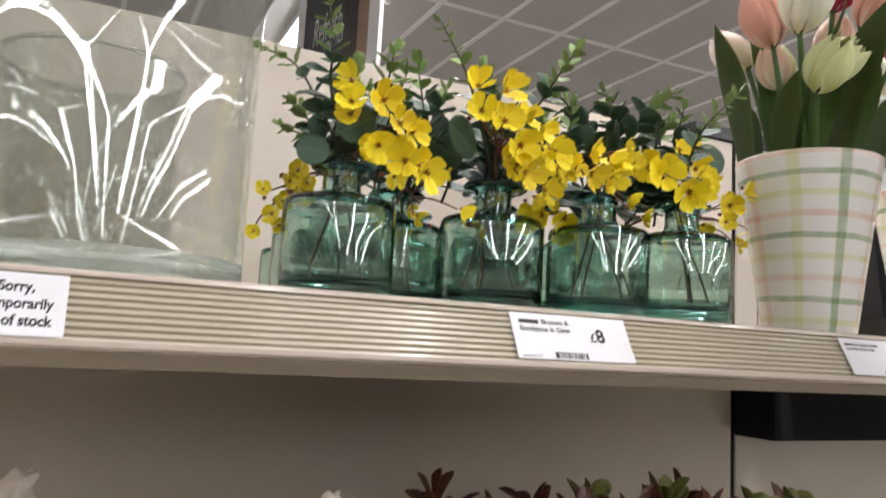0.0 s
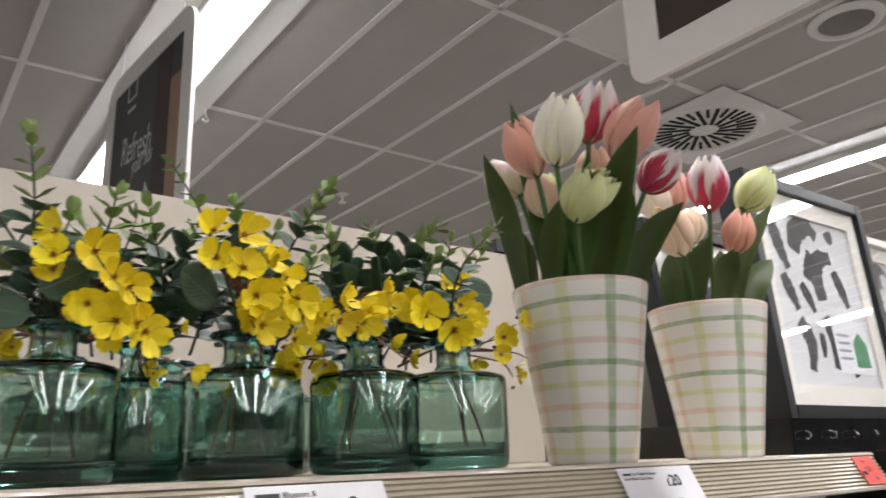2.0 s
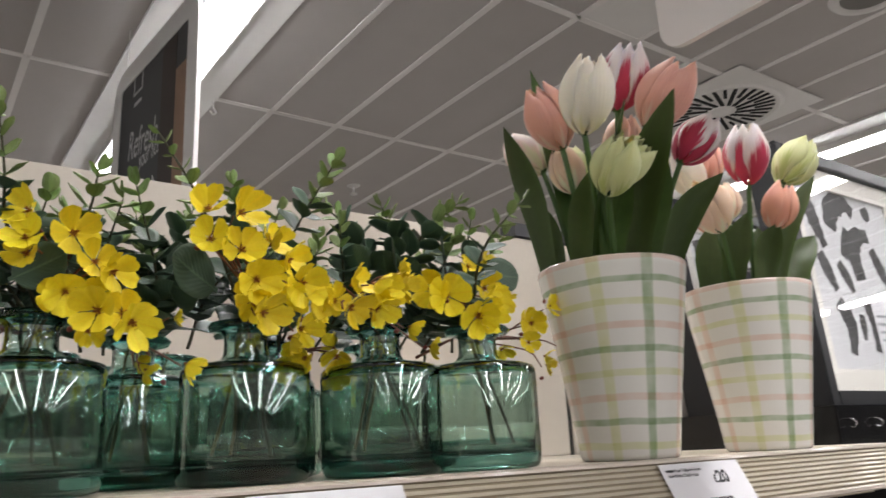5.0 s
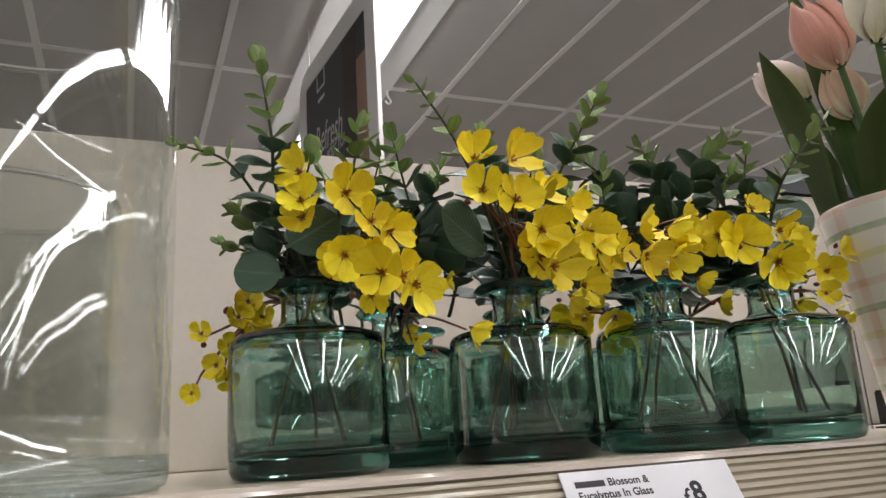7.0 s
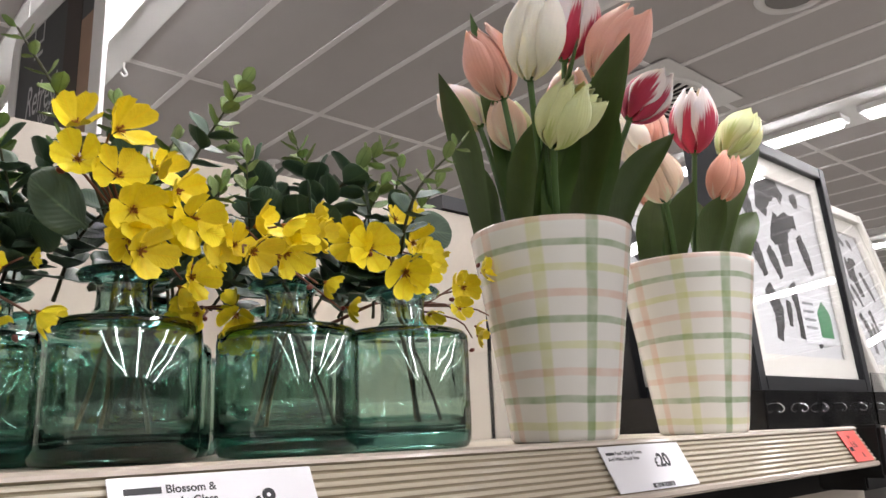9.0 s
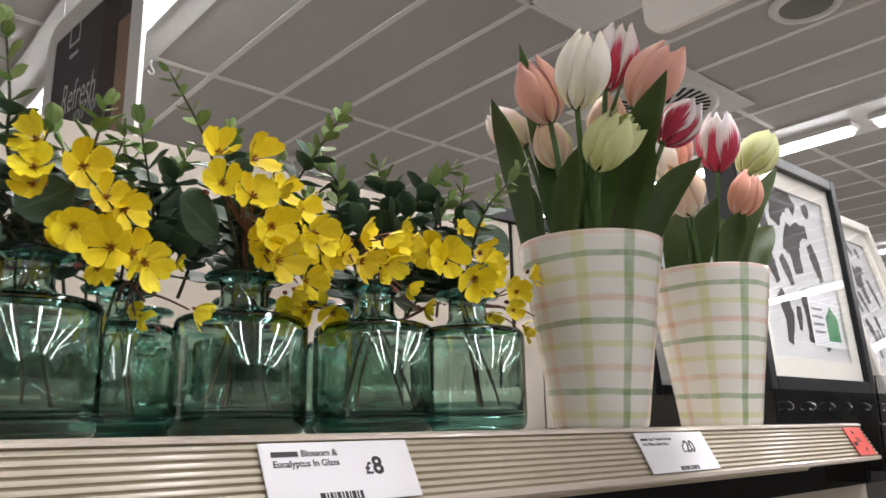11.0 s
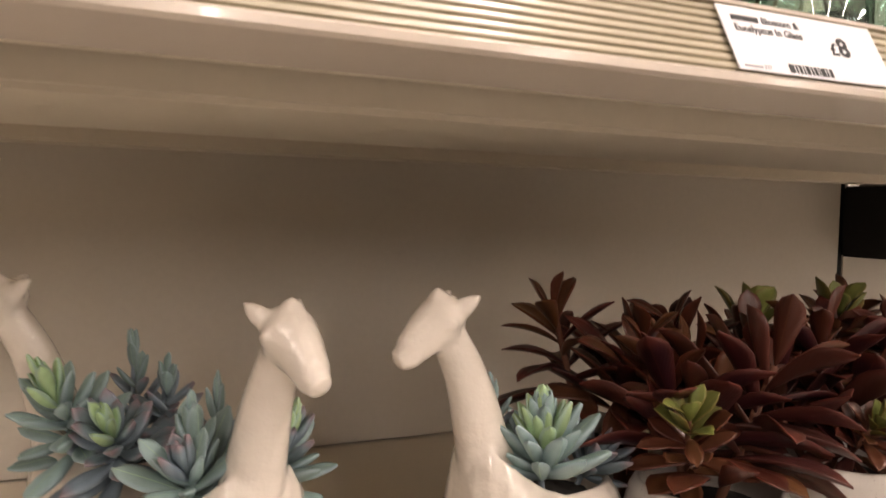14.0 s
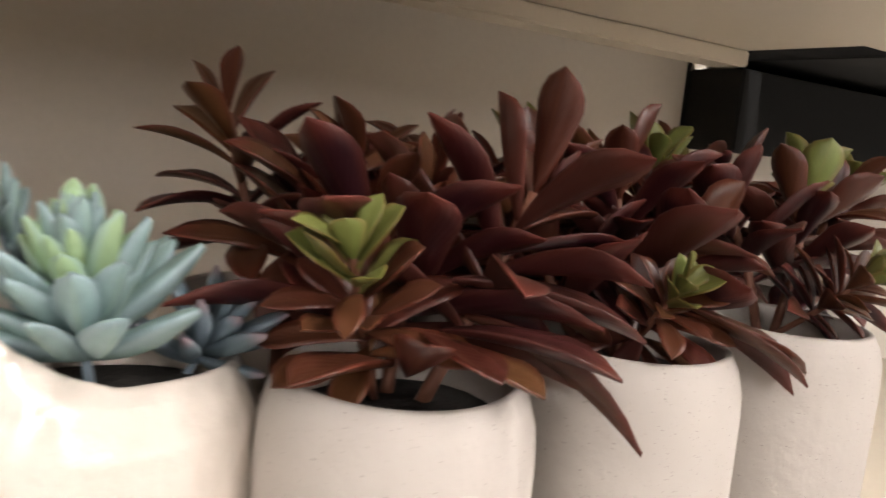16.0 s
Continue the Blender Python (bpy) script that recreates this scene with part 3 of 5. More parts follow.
sprinkler = thing("fire_sprinkler", pose(1.722, 2.952, CEIL - 0.004), "small white ceiling fire sprinkler", "sprinkler")
part("rose", lathe("rose", [(0.0, -0.012), (0.022, -0.008), (0.035, 0.0)], [M_WHITE], 24), sprinkler)
part("head", lathe("head", [(0.0, -0.05), (0.02, -0.048), (0.02, -0.044), (0.007, -0.04), (0.007, -0.012)], [M_WHITE], 16), sprinkler)
hook = thing("ceiling_hook", TURN @ pose(0.756, 2.350, CEIL - 0.004), "small white ceiling hook", "hook")
part("shank", tube("hook", [(0, 0, 0), (0, 0, -0.03), (0.012, 0, -0.05), (0.0, 0, -0.062), (-0.012, 0, -0.05)], [0.004, 0.004], M_WHITE, 8, 14), hook)

# ---- shelving ----
BAY_L, BAY_R, BACK = -0.55, 0.690, 0.474


def back_panel(x0, x1, z0, z1):
    return box("panel", (x0, BACK, z0), (x1, BACK + 0.02, z1), M_PANEL, 0.0015)


PANEL_TOP = 1.7625
unit = thing("shelving_unit", I4, "cream metal shop shelving bay with solid back panel", "shelving")
part("back_panel", back_panel(BAY_L, 0.681, SHELF + 0.0, PANEL_TOP), unit, None, "cream upper back panel")
part("back_panel", back_panel(BAY_L, 0.681, LOWER + 0.001, SHELF - 0.002), unit)
part("back_panel", back_panel(BAY_L, 0.681, 0.2, LOWER - 0.001), unit)
part("back_panel", back_panel(BAY_L - 1.25, BAY_L - 0.006, 0.2, PANEL_TOP), unit)
part("rear_skin", box("skin", (BAY_L - 1.25, BACK + 0.024, 0.0), (2.0, BACK + 0.05, PANEL_TOP - 0.02), M_BLACK), unit, None, "black metal rear upright and frame")
part("plinth", box("plinth", (BAY_L, 0.03, 0.0), (BAY_R, BACK + 0.02, 0.19), M_SHELF, 0.003), unit)
part("upright", box("upright", (0.6815, BACK + 0.001, 0.2), (0.6885, BACK + 0.0195, PANEL_TOP - 0.002), M_BLACK), unit, None, "black slotted upright")
unit2 = thing("shelving_unit", I4, "neighbouring shop shelving bay with cream back panel and black rail", "shelving")
part("back_panel", back_panel(0.689, 1.95, SHELF, PANEL_TOP), unit2)
part("back_panel", back_panel(0.689, 1.95, 0.2, SHELF - 0.002), unit2)
part("cap", box("cap", (0.60, BACK - 0.004, PANEL_TOP + 0.002), (1.95, BACK + 0.03, PANEL_TOP + 0.022), mat("dark_cap", (0.06, 0.06, 0.065), 0.5)), unit2, None, "dark grey cap strip")
part("black_rail", box("black_rail", (0.6835, BACK - 0.075, 1.310), (1.95, BACK - 0.001, 1.402), M_BLACK, 0.002), unit2, None, "black metal rail under the shelf")

# shelf: sheet-metal top with a folded front and flanges underneath
def shelf(z, x0, x1, depth_front=0.004):
    t = thing("shelf", pose(0, 0, z), "cream sheet-metal shop shelf with folded front", "shelf", "shelves")
    part("board", box("board", (x0, depth_front + 0.001, -0.022), (x1, BACK - 0.001, 0.0), M_SHELF, 0.001), t)
    part("front_fold", box("fold", (x0, depth_front + 0.0045, -0.0345), (x1, 0.050, -0.0225), M_SHELF, 0.0015), t)
    part("under_flange", box("flange", (x0, 0.0535, -0.0475), (x1, 0.19, -0.0225), M_SHELF, 0.0025), t)
    part("under_channel", box("channel", (x0, 0.40, -0.040), (x1, 0.440, -0.0225), M_SHELF, 0.002), t)
    return t


shelf(SHELF, BAY_L, BAY_R)
shelf(LOWER, BAY_L, BAY_R)


def ticket_rail(z, x0, x1, label="beige ribbed plastic ticket rail along the shelf front"):
    """Ribbed strip, its foot standing out a little; eight ribs between a pale top and bottom lip, shade painted into
    the grooves.
    """
    top, foot, n = (0.0, -0.0035), (-0.0148, -0.0310), 8
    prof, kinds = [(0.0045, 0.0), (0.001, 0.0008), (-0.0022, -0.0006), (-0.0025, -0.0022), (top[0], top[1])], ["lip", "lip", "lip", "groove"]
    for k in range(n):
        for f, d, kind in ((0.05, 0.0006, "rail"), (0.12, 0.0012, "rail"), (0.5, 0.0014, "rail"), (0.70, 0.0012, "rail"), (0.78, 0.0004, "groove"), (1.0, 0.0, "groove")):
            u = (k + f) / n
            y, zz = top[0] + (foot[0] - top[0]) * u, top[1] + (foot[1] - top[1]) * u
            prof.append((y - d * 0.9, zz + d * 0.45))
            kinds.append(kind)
    prof += [(-0.0166, -0.0308), (-0.0180, -0.0320), (-0.0180, -0.0345), (-0.0160, -0.0358), (0.0205, -0.0385), (0.0205, -0.0362), (0.0045, -0.0342)]
    kinds += ["lip", "lip", "lip", "lip", "lip", "rail", "rail", "rail"]
    ribs = 4 + 6 * n
    t = thing("ticket_rail", pose(0, 0, z), label, "ticket rail", "ticket rails")
    names = ["rail", "groove", "lip"]
    for nm, lo, hi, back in (("top_lip", 0, 4, [(0.0044, -0.0034)]), ("ribbed_strip", 4, ribs, [(0.004, foot[1] - 0.0002), (0.004, -0.0037)]), ("bottom_lip", ribs + 1, len(prof) - 1, [])):
        line = prof[lo:hi + 1] + back
        m = len(line)
        verts = [(x, y, zz) for x in (x0, x1) for y, zz in line]
        faces = [(k, (k + 1) % m, m + (k + 1) % m, m + k) for k in range(m)] + [tuple(range(m))[::-1], tuple(range(m, 2 * m))]
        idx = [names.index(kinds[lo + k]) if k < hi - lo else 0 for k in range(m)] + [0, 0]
        part(nm, mesh(nm, verts, faces, [M_RAIL, M_GROOVE_SHADE, M_LIP], idx, False), t)
    return t


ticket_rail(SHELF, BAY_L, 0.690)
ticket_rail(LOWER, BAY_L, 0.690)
divider = thing("rail_end_cap", pose(0.701, 0, SHELF), "black plastic end cap between two shelf rails", "end cap", "", "", box("cap", (-0.009, -0.021, -0.047), (0.009, 0.02, 0.0015), M_BLACK, 0.003))
next_shelf = thing("shelf", pose(0, 0, SHELF), "cream shop shelf of the neighbouring bay with a plain pale front", "shelf", "shelves")
part("board", box("board", (0.712, 0.004, -0.03), (1.95, BACK - 0.001, -0.003), M_BLACK, 0.001), next_shelf, None, "black shelf board")
part("front_strip", box("strip", (0.712, -0.012, -0.037), (1.95, 0.003, 0.0), M_LIP, 0.003), next_shelf, None, "smooth pale ticket strip")
part("underside", box("underside", (0.712, 0.004, -0.06), (1.95, 0.05, -0.031), M_BLACK, 0.002), next_shelf)

# ---- tickets ----
SLOPE = math.degrees(math.atan2(0.0148, 0.0275))
BLUR_BARS = [(0.0, 0.0028), (0.0035, 0.001), (0.0052, 0.0016), (0.0075, 0.0008), (0.009, 0.002), (0.0118, 0.001), (0.0135, 0.0016), (0.0158, 0.0008), (0.0172, 0.0022), (0.02, 0.001), (0.0218, 0.0018)]


def ticket(x, width, label, height=0.0305, face=M_PAPER):
    """A card on the sloping face of the rail: local x along the rail, y up the card, z out of it."""
    t = thing("shelf_ticket", pose(x, -0.0026, SHELF - 0.0033) @ pose(0, 0, 0, 90 - SLOPE, 0, 0), label, "price ticket", "price tickets")
    part("card", box("card", (0, -height, 0.0), (width, 0, 0.0006), face, 0.0002), t)
    return t


def flat_bar(x0, y0, w, h, m, parent, name="print_bar"):
    return part(name, box(name, (x0, y0, 0.00062), (x0 + w, y0 + h, 0.00075), m), parent)


def bars(parent, x, y, h, m=M_INK, k=1.0):
    part("bar_code", join("bar_code", [(box("b", (x + a * k, y, 0.00062), (x + (a + w) * k, y + h, 0.00075), m), I4) for a, w in BLUR_BARS]), parent)


t8 = ticket(0.0, 0.085, "white price ticket with black print reading eight pounds")
flat_bar(0.0055, -0.0072, 0.0140, 0.0026, M_INK, t8)
lettering("Blossom &", 0.0046, M_INK, t8, pose(0.0210, -0.0072, 0.0007), bold=0.0001)
lettering("Eucalyptus In Glass", 0.0046, M_INK, t8, pose(0.0055, -0.0122, 0.0007), bold=0.0001)
lettering("£", 0.0085, M_INK, t8, pose(0.0545, -0.0175, 0.0007), bold=0.0002)
lettering("8", 0.0125, M_INK, t8, pose(0.0595, -0.0175, 0.0007), bold=0.0004)
bars(t8, 0.026, -0.0295, 0.0040)
flat_bar(0.003, -0.0292, 0.009, 0.0009, M_GREYINK, t8)
lettering("337", 0.0028, M_GREYINK, t8, pose(0.0125, -0.0294, 0.0007))
t20 = ticket(0.287, 0.088, "white price ticket with black print reading twenty pounds")
flat_bar(0.0045, -0.0062, 0.0085, 0.0017, M_INK, t20)
lettering("Faux Tulips In Green", 0.0033, M_INK, t20, pose(0.0140, -0.0062, 0.0007), bold=0.00005)
lettering("And White Check Vase", 0.0033, M_INK, t20, pose(0.0045, -0.0100, 0.0007), bold=0.00005)
lettering("£", 0.0085, M_INK, t20, pose(0.0500, -0.0160, 0.0007), bold=0.0002)
lettering("20", 0.0125, M_INK, t20, pose(0.0550, -0.0160, 0.0007), bold=0.0004)
bars(t20, 0.036, -0.0295, 0.0030)
oos = ticket(-0.334, 0.100, "white card saying sorry, temporarily out of stock", 0.0320)
for n, line in enumerate(("Sorry,", "temporarily", "out of stock")):
    lettering(line, 0.0074, M_INK, oos, pose(0.0945 if n else 0.0865, -0.0098 - 0.0086 * n, 0.0007), align="RIGHT", bold=0.0002, squeeze=0.80)
red = ticket(0.640, 0.040, "small red location ticket with black print", 0.0305, M_RED)
lettering("L15", 0.0075, M_INK, red, pose(0.013, -0.0165, 0.0007), bold=0.0002)
lettering("A", 0.0065, M_INK, red, pose(0.022, -0.0265, 0.0007), bold=0.0002)
lettering("5H", 0.0045, M_INK, red, pose(0.014, -0.0075, 0.0007))
bars(red, 0.003, -0.02, 0.004, M_INK, 0.35)
t9 = thing("shelf_ticket", pose(0.722, -0.0125, SHELF - 0.003) @ pose(0, 0, 0, 90, 0, 0), "white price ticket with black print reading nine pounds", "price ticket", "price tickets")
part("card", box("card", (0, -0.031, 0), (0.085, 0, 0.0006), M_PAPER, 0.0002), t9)
for n, w in enumerate((0.022, 0.026)):
    flat_bar(0.004, -0.007 - 0.004 * n, w, 0.0016, M_INK, t9)
lettering("£9", 0.0105, M_INK, t9, pose(0.050, -0.0155, 0.0007), bold=0.0003)
bars(t9, 0.038, -0.029, 0.003)

# ---- glass bottles with blossom and eucalyptus ----
R_B, H_SH, H_LIP = 0.0372, 0.0655, 0.0905
outer = [(0.0, 0.0004), (0.030, 0.0), (0.0350, 0.0012), (0.0368, 0.0045), (R_B, 0.010), (R_B, 0.030), (R_B, 0.0585), (0.0368, 0.0622), (0.0352, 0.0644), (0.0300, H_SH + 0.0006), (0.0200, 0.0678), (0.0150, 0.0695), (0.0130, 0.0725), (0.0126, 0.0780), (0.0127, 0.0835), (0.0150, 0.0856), (0.0205, 0.0862), (0.0222, 0.0884), (0.0205, 0.0906), (0.0160, 0.0908), (0.0118, 0.0895)]
inner = [(0.0108, 0.0850), (0.0106, 0.0780), (0.0110, 0.0715), (0.0160, 0.0668), (0.0300, 0.0636), (0.0342, 0.0612), (0.0351, 0.0570), (0.0350, 0.0300), (0.0346, 0.0130), (0.0320, 0.0100), (0.0, 0.0094)]
BOTTLE = lathe("bottle", outer + inner, [M_BOTTLE, M_LIPGLASS, M_BASEGLASS], 56, lambda k: 1 if 14 <= k <= 19 or k == 6 else (2 if k < 4 or k > 28 else 0), wobble=0.012)

# a blossom: five cupped, crinkled petals round a brown middle
def blossom_mesh(seed):
    rnd = random.Random(seed)
    verts, faces, uvs, idx = [], [], [], []
    for k in range(5):
        a0 = 2 * math.pi * k / 5 + rnd.uniform(-0.12, 0.12)
        cup, tw = rnd.uniform(0.55, 1.25), rnd.uniform(-0.25, 0.25)
        base = len(verts)
        nu, nv = 7, 6
        for j in range(nv + 1):
            v = j / nv
            w = 0.56 * math.sin(min(v * 1.0 + 0.05, 1.0) * math.pi * 0.66)
            for i in range(nu):
                u = i / (nu - 1) * 2 - 1
                r = 0.06 + v * (0.98 - 0.20 * abs(u) ** 2.4 - (0.03 if abs(u) < 0.2 and j == nv else 0))
                x, y = r, u * w * (0.35 + 0.65 * v)
                z = cup * r ** 1.6 - 0.16 * (1 - abs(u)) * v + 0.09 * math.sin(u * 6 + k * 1.7) * v * v + 0.05 * math.sin(u * 13 + k) * v ** 4 + 0.014 * rnd.uniform(-1, 1) + tw * u * v + k % 2 * 0.02
                c, s = math.cos(a0), math.sin(a0)
                verts.append((x * c - y * s, x * s + y * c, z))
                uvs.append(((u + 1) / 2, v))
        for j in range(nv):
            for i in range(nu - 1):
                q = base + j * nu + i
                faces.append((q, q + 1, q + nu + 1, q + nu))
                idx.append(0)
    for k in range(9):            # stamens
        a, rr = 2 * math.pi * k / 9 + rnd.random(), rnd.uniform(0.08, 0.22)
        base = len(verts)
        px, py, pz = rr * math.cos(a), rr * math.sin(a), rnd.uniform(0.16, 0.28)
        for d in ((-0.022, 0, 0.0), (0.022, 0, 0.0), (0, 0.026, 0.0)):
            verts.append((px * 0.4 + d[0], py * 0.4 + d[1], 0.02))
            uvs.append((0.5, 0.5))
        for d in ((-0.035, -0.02, 0), (0.035, -0.02, 0), (0, 0.035, 0)):
            verts.append((px + d[0], py + d[1], pz))
            uvs.append((0.5, 0.5))
        for f in ((0, 1, 4, 3), (1, 2, 5, 4), (2, 0, 3, 5), (3, 4, 5)):
            faces.append(tuple(base + q for q in f))
            idx.append(1)
    base = len(verts)             # the green-brown cup behind
    for s in range(6):
        a = 2 * math.pi * s / 6
        verts.append((0.16 * math.cos(a), 0.16 * math.sin(a), 0.03)); uvs.append((0.5, 0.5))
    verts.append((0, 0, -0.22)); uvs.append((0.5, 0.5))
    for s in range(6):
        faces.append((base + s, base + 6, base + (s + 1) % 6)); idx.append(1)
    return mesh("blossom", verts, faces, [M_PETAL, M_STAMEN], idx, True, uvs)


BLOSSOMS = [blossom_mesh(s) for s in range(5)]
EUC_LEAVES = [leaf_mesh("leaf", 1.0, w, M_EUC, fold=f, bend=b, thick=0.012, shape=0.45, point=0.9, wave=0.02, nu=7, nv=9, rounded_leaf=True) for w, f, b in ((0.88, 0.25, 0.10), (0.78, 0.15, -0.12), (0.95, 0.3, 0.18))]
EUC_TIPS = [leaf_mesh("leaf", 1.0, w, M_EUCTIP, fold=0.3, bend=b, thick=0.015, shape=0.45, point=0.9, wave=0.03, rounded_leaf=True) for w, b in ((0.70, 0.15), (0.62, 0.25))]
BIG_LEAF = leaf_mesh("leaf", 1.0, 0.98, M_EUC, fold=0.12, bend=0.1, thick=0.006, shape=0.48, nu=9, nv=14, point=0.95, wave=0.012, rounded_leaf=True)
BUD = lathe("bud", [(0.0, -1.0), (0.5, -0.6), (0.72, 0.0), (0.5, 0.6), (0.0, 1.1)], [M_BUD], 10)


def sprig(owner, pts, seed, leaf=0.0235, pairs=11, tips=4):
    """A eucalyptus sprig: a thin stem with pairs of round leaves that shrink and lighten to the tip. pts are world places."""
    rnd = random.Random(seed)
    o = owner.matrix_world.inverted()
    loc = [o @ Vector(p) for p in pts]
    s = part("eucalyptus_sprig", tube("sprig", loc, [0.0011, 0.0008, 0.0005], M_STEM, 6, 14), owner)
    line = curve_points(loc, 60)
    for k in range(pairs):
        u = 0.14 + 0.86 * (k + 0.5) / pairs
        p = line[min(int(u * 60), 60)]
        d = (line[min(int(u * 60) + 2, 60)] - line[max(int(u * 60) - 2, 0)]).normalized()
        size = leaf * (1.0 - 0.50 * u) * rnd.uniform(0.85, 1.2)
        turn = (k % 2) * 90 + rnd.uniform(-30, 30) + 20
        young = k >= pairs - tips
        side = d.orthogonal().normalized()
        side.rotate(Matrix.Rotation(radians(turn), 3, d))
        for sg in (1, -1):
            out = (side * sg + d * rnd.uniform(0.25, 0.7) + Vector((0, 0, rnd.uniform(-0.3, 0.15)))).normalized()
            me = rnd.choice(EUC_TIPS if young else EUC_LEAVES)
            part("leaf", me, s, aim(p, out, d + Vector((rnd.uniform(-.3, .3), rnd.uniform(-.5, .1), 0.3)), size * (0.85 if young else 1)))
    for _ in range(2):
        part("leaf", rnd.choice(EUC_TIPS), s, aim(line[-1], d + Vector((rnd.uniform(-.5, .5), rnd.uniform(-.5, .5), 0.2)), side, leaf * 0.42))
    return s


def spray(owner, root, heads, seed, buds=3):
    """A blossoming twig: a branching red-brown stem with one flower at each place of heads (x, y, z, radius)."""
    rnd = random.Random(seed)
    o = owner.matrix_world.inverted()
    r0 = o @ Vector(root)
    ctr = sum((Vector(h[:3]) for h in heads), Vector()) / len(heads)
    c = o @ (ctr + Vector((0, 0.022, 0.002)))
    legs = []
    for h in heads:
        p = o @ Vector(h[:3])
        legs.append((tube("t", [r0.lerp(c, rnd.uniform(0.45, 0.75)), c.lerp(p, 0.55) + Vector((0, 0.008, 0.003)), p + Vector((0, 0.004, -0.001))], [0.0008, 0.0005], M_TWIG, 5, 6), I4))
    legs.append((tube("t", [r0 + Vector((0, 0, -0.012)), r0.lerp(c, 0.5) + Vector((0, 0.004, 0.004)), c], [0.0012, 0.0009], M_TWIG, 6, 8), I4))
    s = part("blossom_spray", join("blossom_spray", legs, True), owner)
    for h in heads:
        p = o @ Vector(h[:3])
        away = (p - c).normalized()
        face = (away * 0.75 + Vector((-0.45, -1.0, -0.12)) + Vector((rnd.uniform(-.65, .65), rnd.uniform(-.3, .3), rnd.uniform(-.6, .45)))).normalized()
        q = face.to_track_quat("Z", "Y").to_matrix().to_4x4() @ pose(0, 0, 0, 0, 0, rnd.uniform(0, 72))
        part("blossom", rnd.choice(BLOSSOMS), s, Matrix.Translation(p) @ q @ Matrix.Scale(h[3] * 1.10, 4))
    for h in heads:               # fuller clusters: smaller flowers half hidden behind
        if rnd.random() < 0.6 and h[3] > 0.0065:
            p = o @ (Vector(h[:3]) + Vector((rnd.uniform(-.010, .010), rnd.uniform(.006, .014), rnd.uniform(-.010, .008))))
            face = ((p - c).normalized() + Vector((-0.45, -1.0, 0.0)) + Vector((rnd.uniform(-.7, .7), 0, rnd.uniform(-.7, .7)))).normalized()
            part("blossom", rnd.choice(BLOSSOMS), s, Matrix.Translation(p) @ face.to_track_quat("Z", "Y").to_matrix().to_4x4() @ Matrix.Scale(h[3], 4))
    for _ in range(buds):
        h = rnd.choice(heads)
        p = o @ (Vector(h[:3]) + Vector((rnd.uniform(-.012, .012), rnd.uniform(-.004, .01), rnd.uniform(-.01, .012))))
        part("bud", BUD, s, Matrix.Translation(p) @ pose(0, 0, 0, rnd.uniform(0, 180), rnd.uniform(0, 180), 0) @ Matrix.Scale(0.0021, 4))
    return s


def big_leaf(owner, at, radius, tilt, facing=(-0.35, -1.0, 0.25)):
    p = owner.matrix_world.inverted() @ Vector(at)
    up = Vector(facing)
    along = Vector((math.cos(radians(tilt)), 0, math.sin(radians(tilt))))
    along = (along - up * along.dot(up) / up.length_squared).normalized()
    return part("broad_leaf", BIG_LEAF, owner, aim(p - along * radius, along, up, radius * 2))


def arrangement(x, y, seed, turn=0):
    t = thing("flower_arrangement", pose(x, y, SHELF, 0, 0, turn), "teal glass bottle holding artificial yellow blossom and eucalyptus on the shelf", "flower arrangement", "blossom bottles")
    part("bottle", BOTTLE, t, None, "pale teal recycled glass bottle")
    rnd = random.Random(seed)
    for n in range(4):
        a, b = rnd.uniform(0, 6.28), rnd.uniform(0.008, 0.026)
        pts = [(math.cos(a) * b, math.sin(a) * b, 0.0110), (math.cos(a) * b * 0.7, math.sin(a) * b * 0.7, 0.035), (math.cos(a + 1) * 0.006, math.sin(a + 1) * 0.006, 0.068), (math.cos(a + 2) * 0.006, math.sin(a + 2) * 0.006, 0.094)]
        part("stem", tube("stem", pts, [0.0011, 0.0009, 0.0008], M_STEM if n % 2 else mat_twig_light, 7, 12), t)
    return t


mat_twig_light = mat("tan_stem", (0.16, 0.10, 0.04), 0.6, spread=0.25, scale=150, bump=0.2)
b1 = arrangement(-0.0804, 0.0829, 11)
b3 = arrangement(0.0301, 0.0755, 13, 40)
b4 = arrangement(0.1117, 0.0600, 14, 80)
b5 = arrangement(0.1770, 0.0440, 15, 10)
b2 = arrangement(-0.0140, 0.150, 12, 120)
b0 = arrangement(-0.028, 0.385, 16, 200)
b6 = arrangement(0.070, 0.150, 17, 300)
b7 = arrangement(0.152, 0.137, 18, 30)
for k, (bx, by) in enumerate(((-0.052, 0.232), (0.030, 0.230), (0.112, 0.222), (0.005, 0.31))):
    arrangement(bx, by, 50 + k, 50 * k)

# fillers low in the back row
for k, (own, x, y) in enumerate(((b2, -0.03, 0.16), (b2, -0.045, 0.15), (b1, -0.085, 0.11), (b6, 0.05, 0.15), (b6, 0.07, 0.17), (b6, 0.12, 0.16), (b7, 0.145, 0.14), (b7, 0.20, 0.14), (b2, -0.055, 0.17), (b2, 0.0, 0.17), (b2, -0.04, 0.12), (b2, -0.02, 0.11), (b6, 0.07, 0.12), (b6, 0.09, 0.11), (b7, 0.15, 0.10), (b7, 0.17, 0.10), (b2, 0.01, 0.12), (b6, 0.045, 0.12), (b7, 0.19, 0.09))):
    rr = random.Random(90 + k)
    sprig(own, [(x, y, 1.525), (x + rr.uniform(-.012, .012), y - 0.02, 1.556), (x + rr.uniform(-.03, .03), y - 0.045, 1.585 + rr.uniform(-.006, .022))], 80 + k, 0.026, 11, 2)

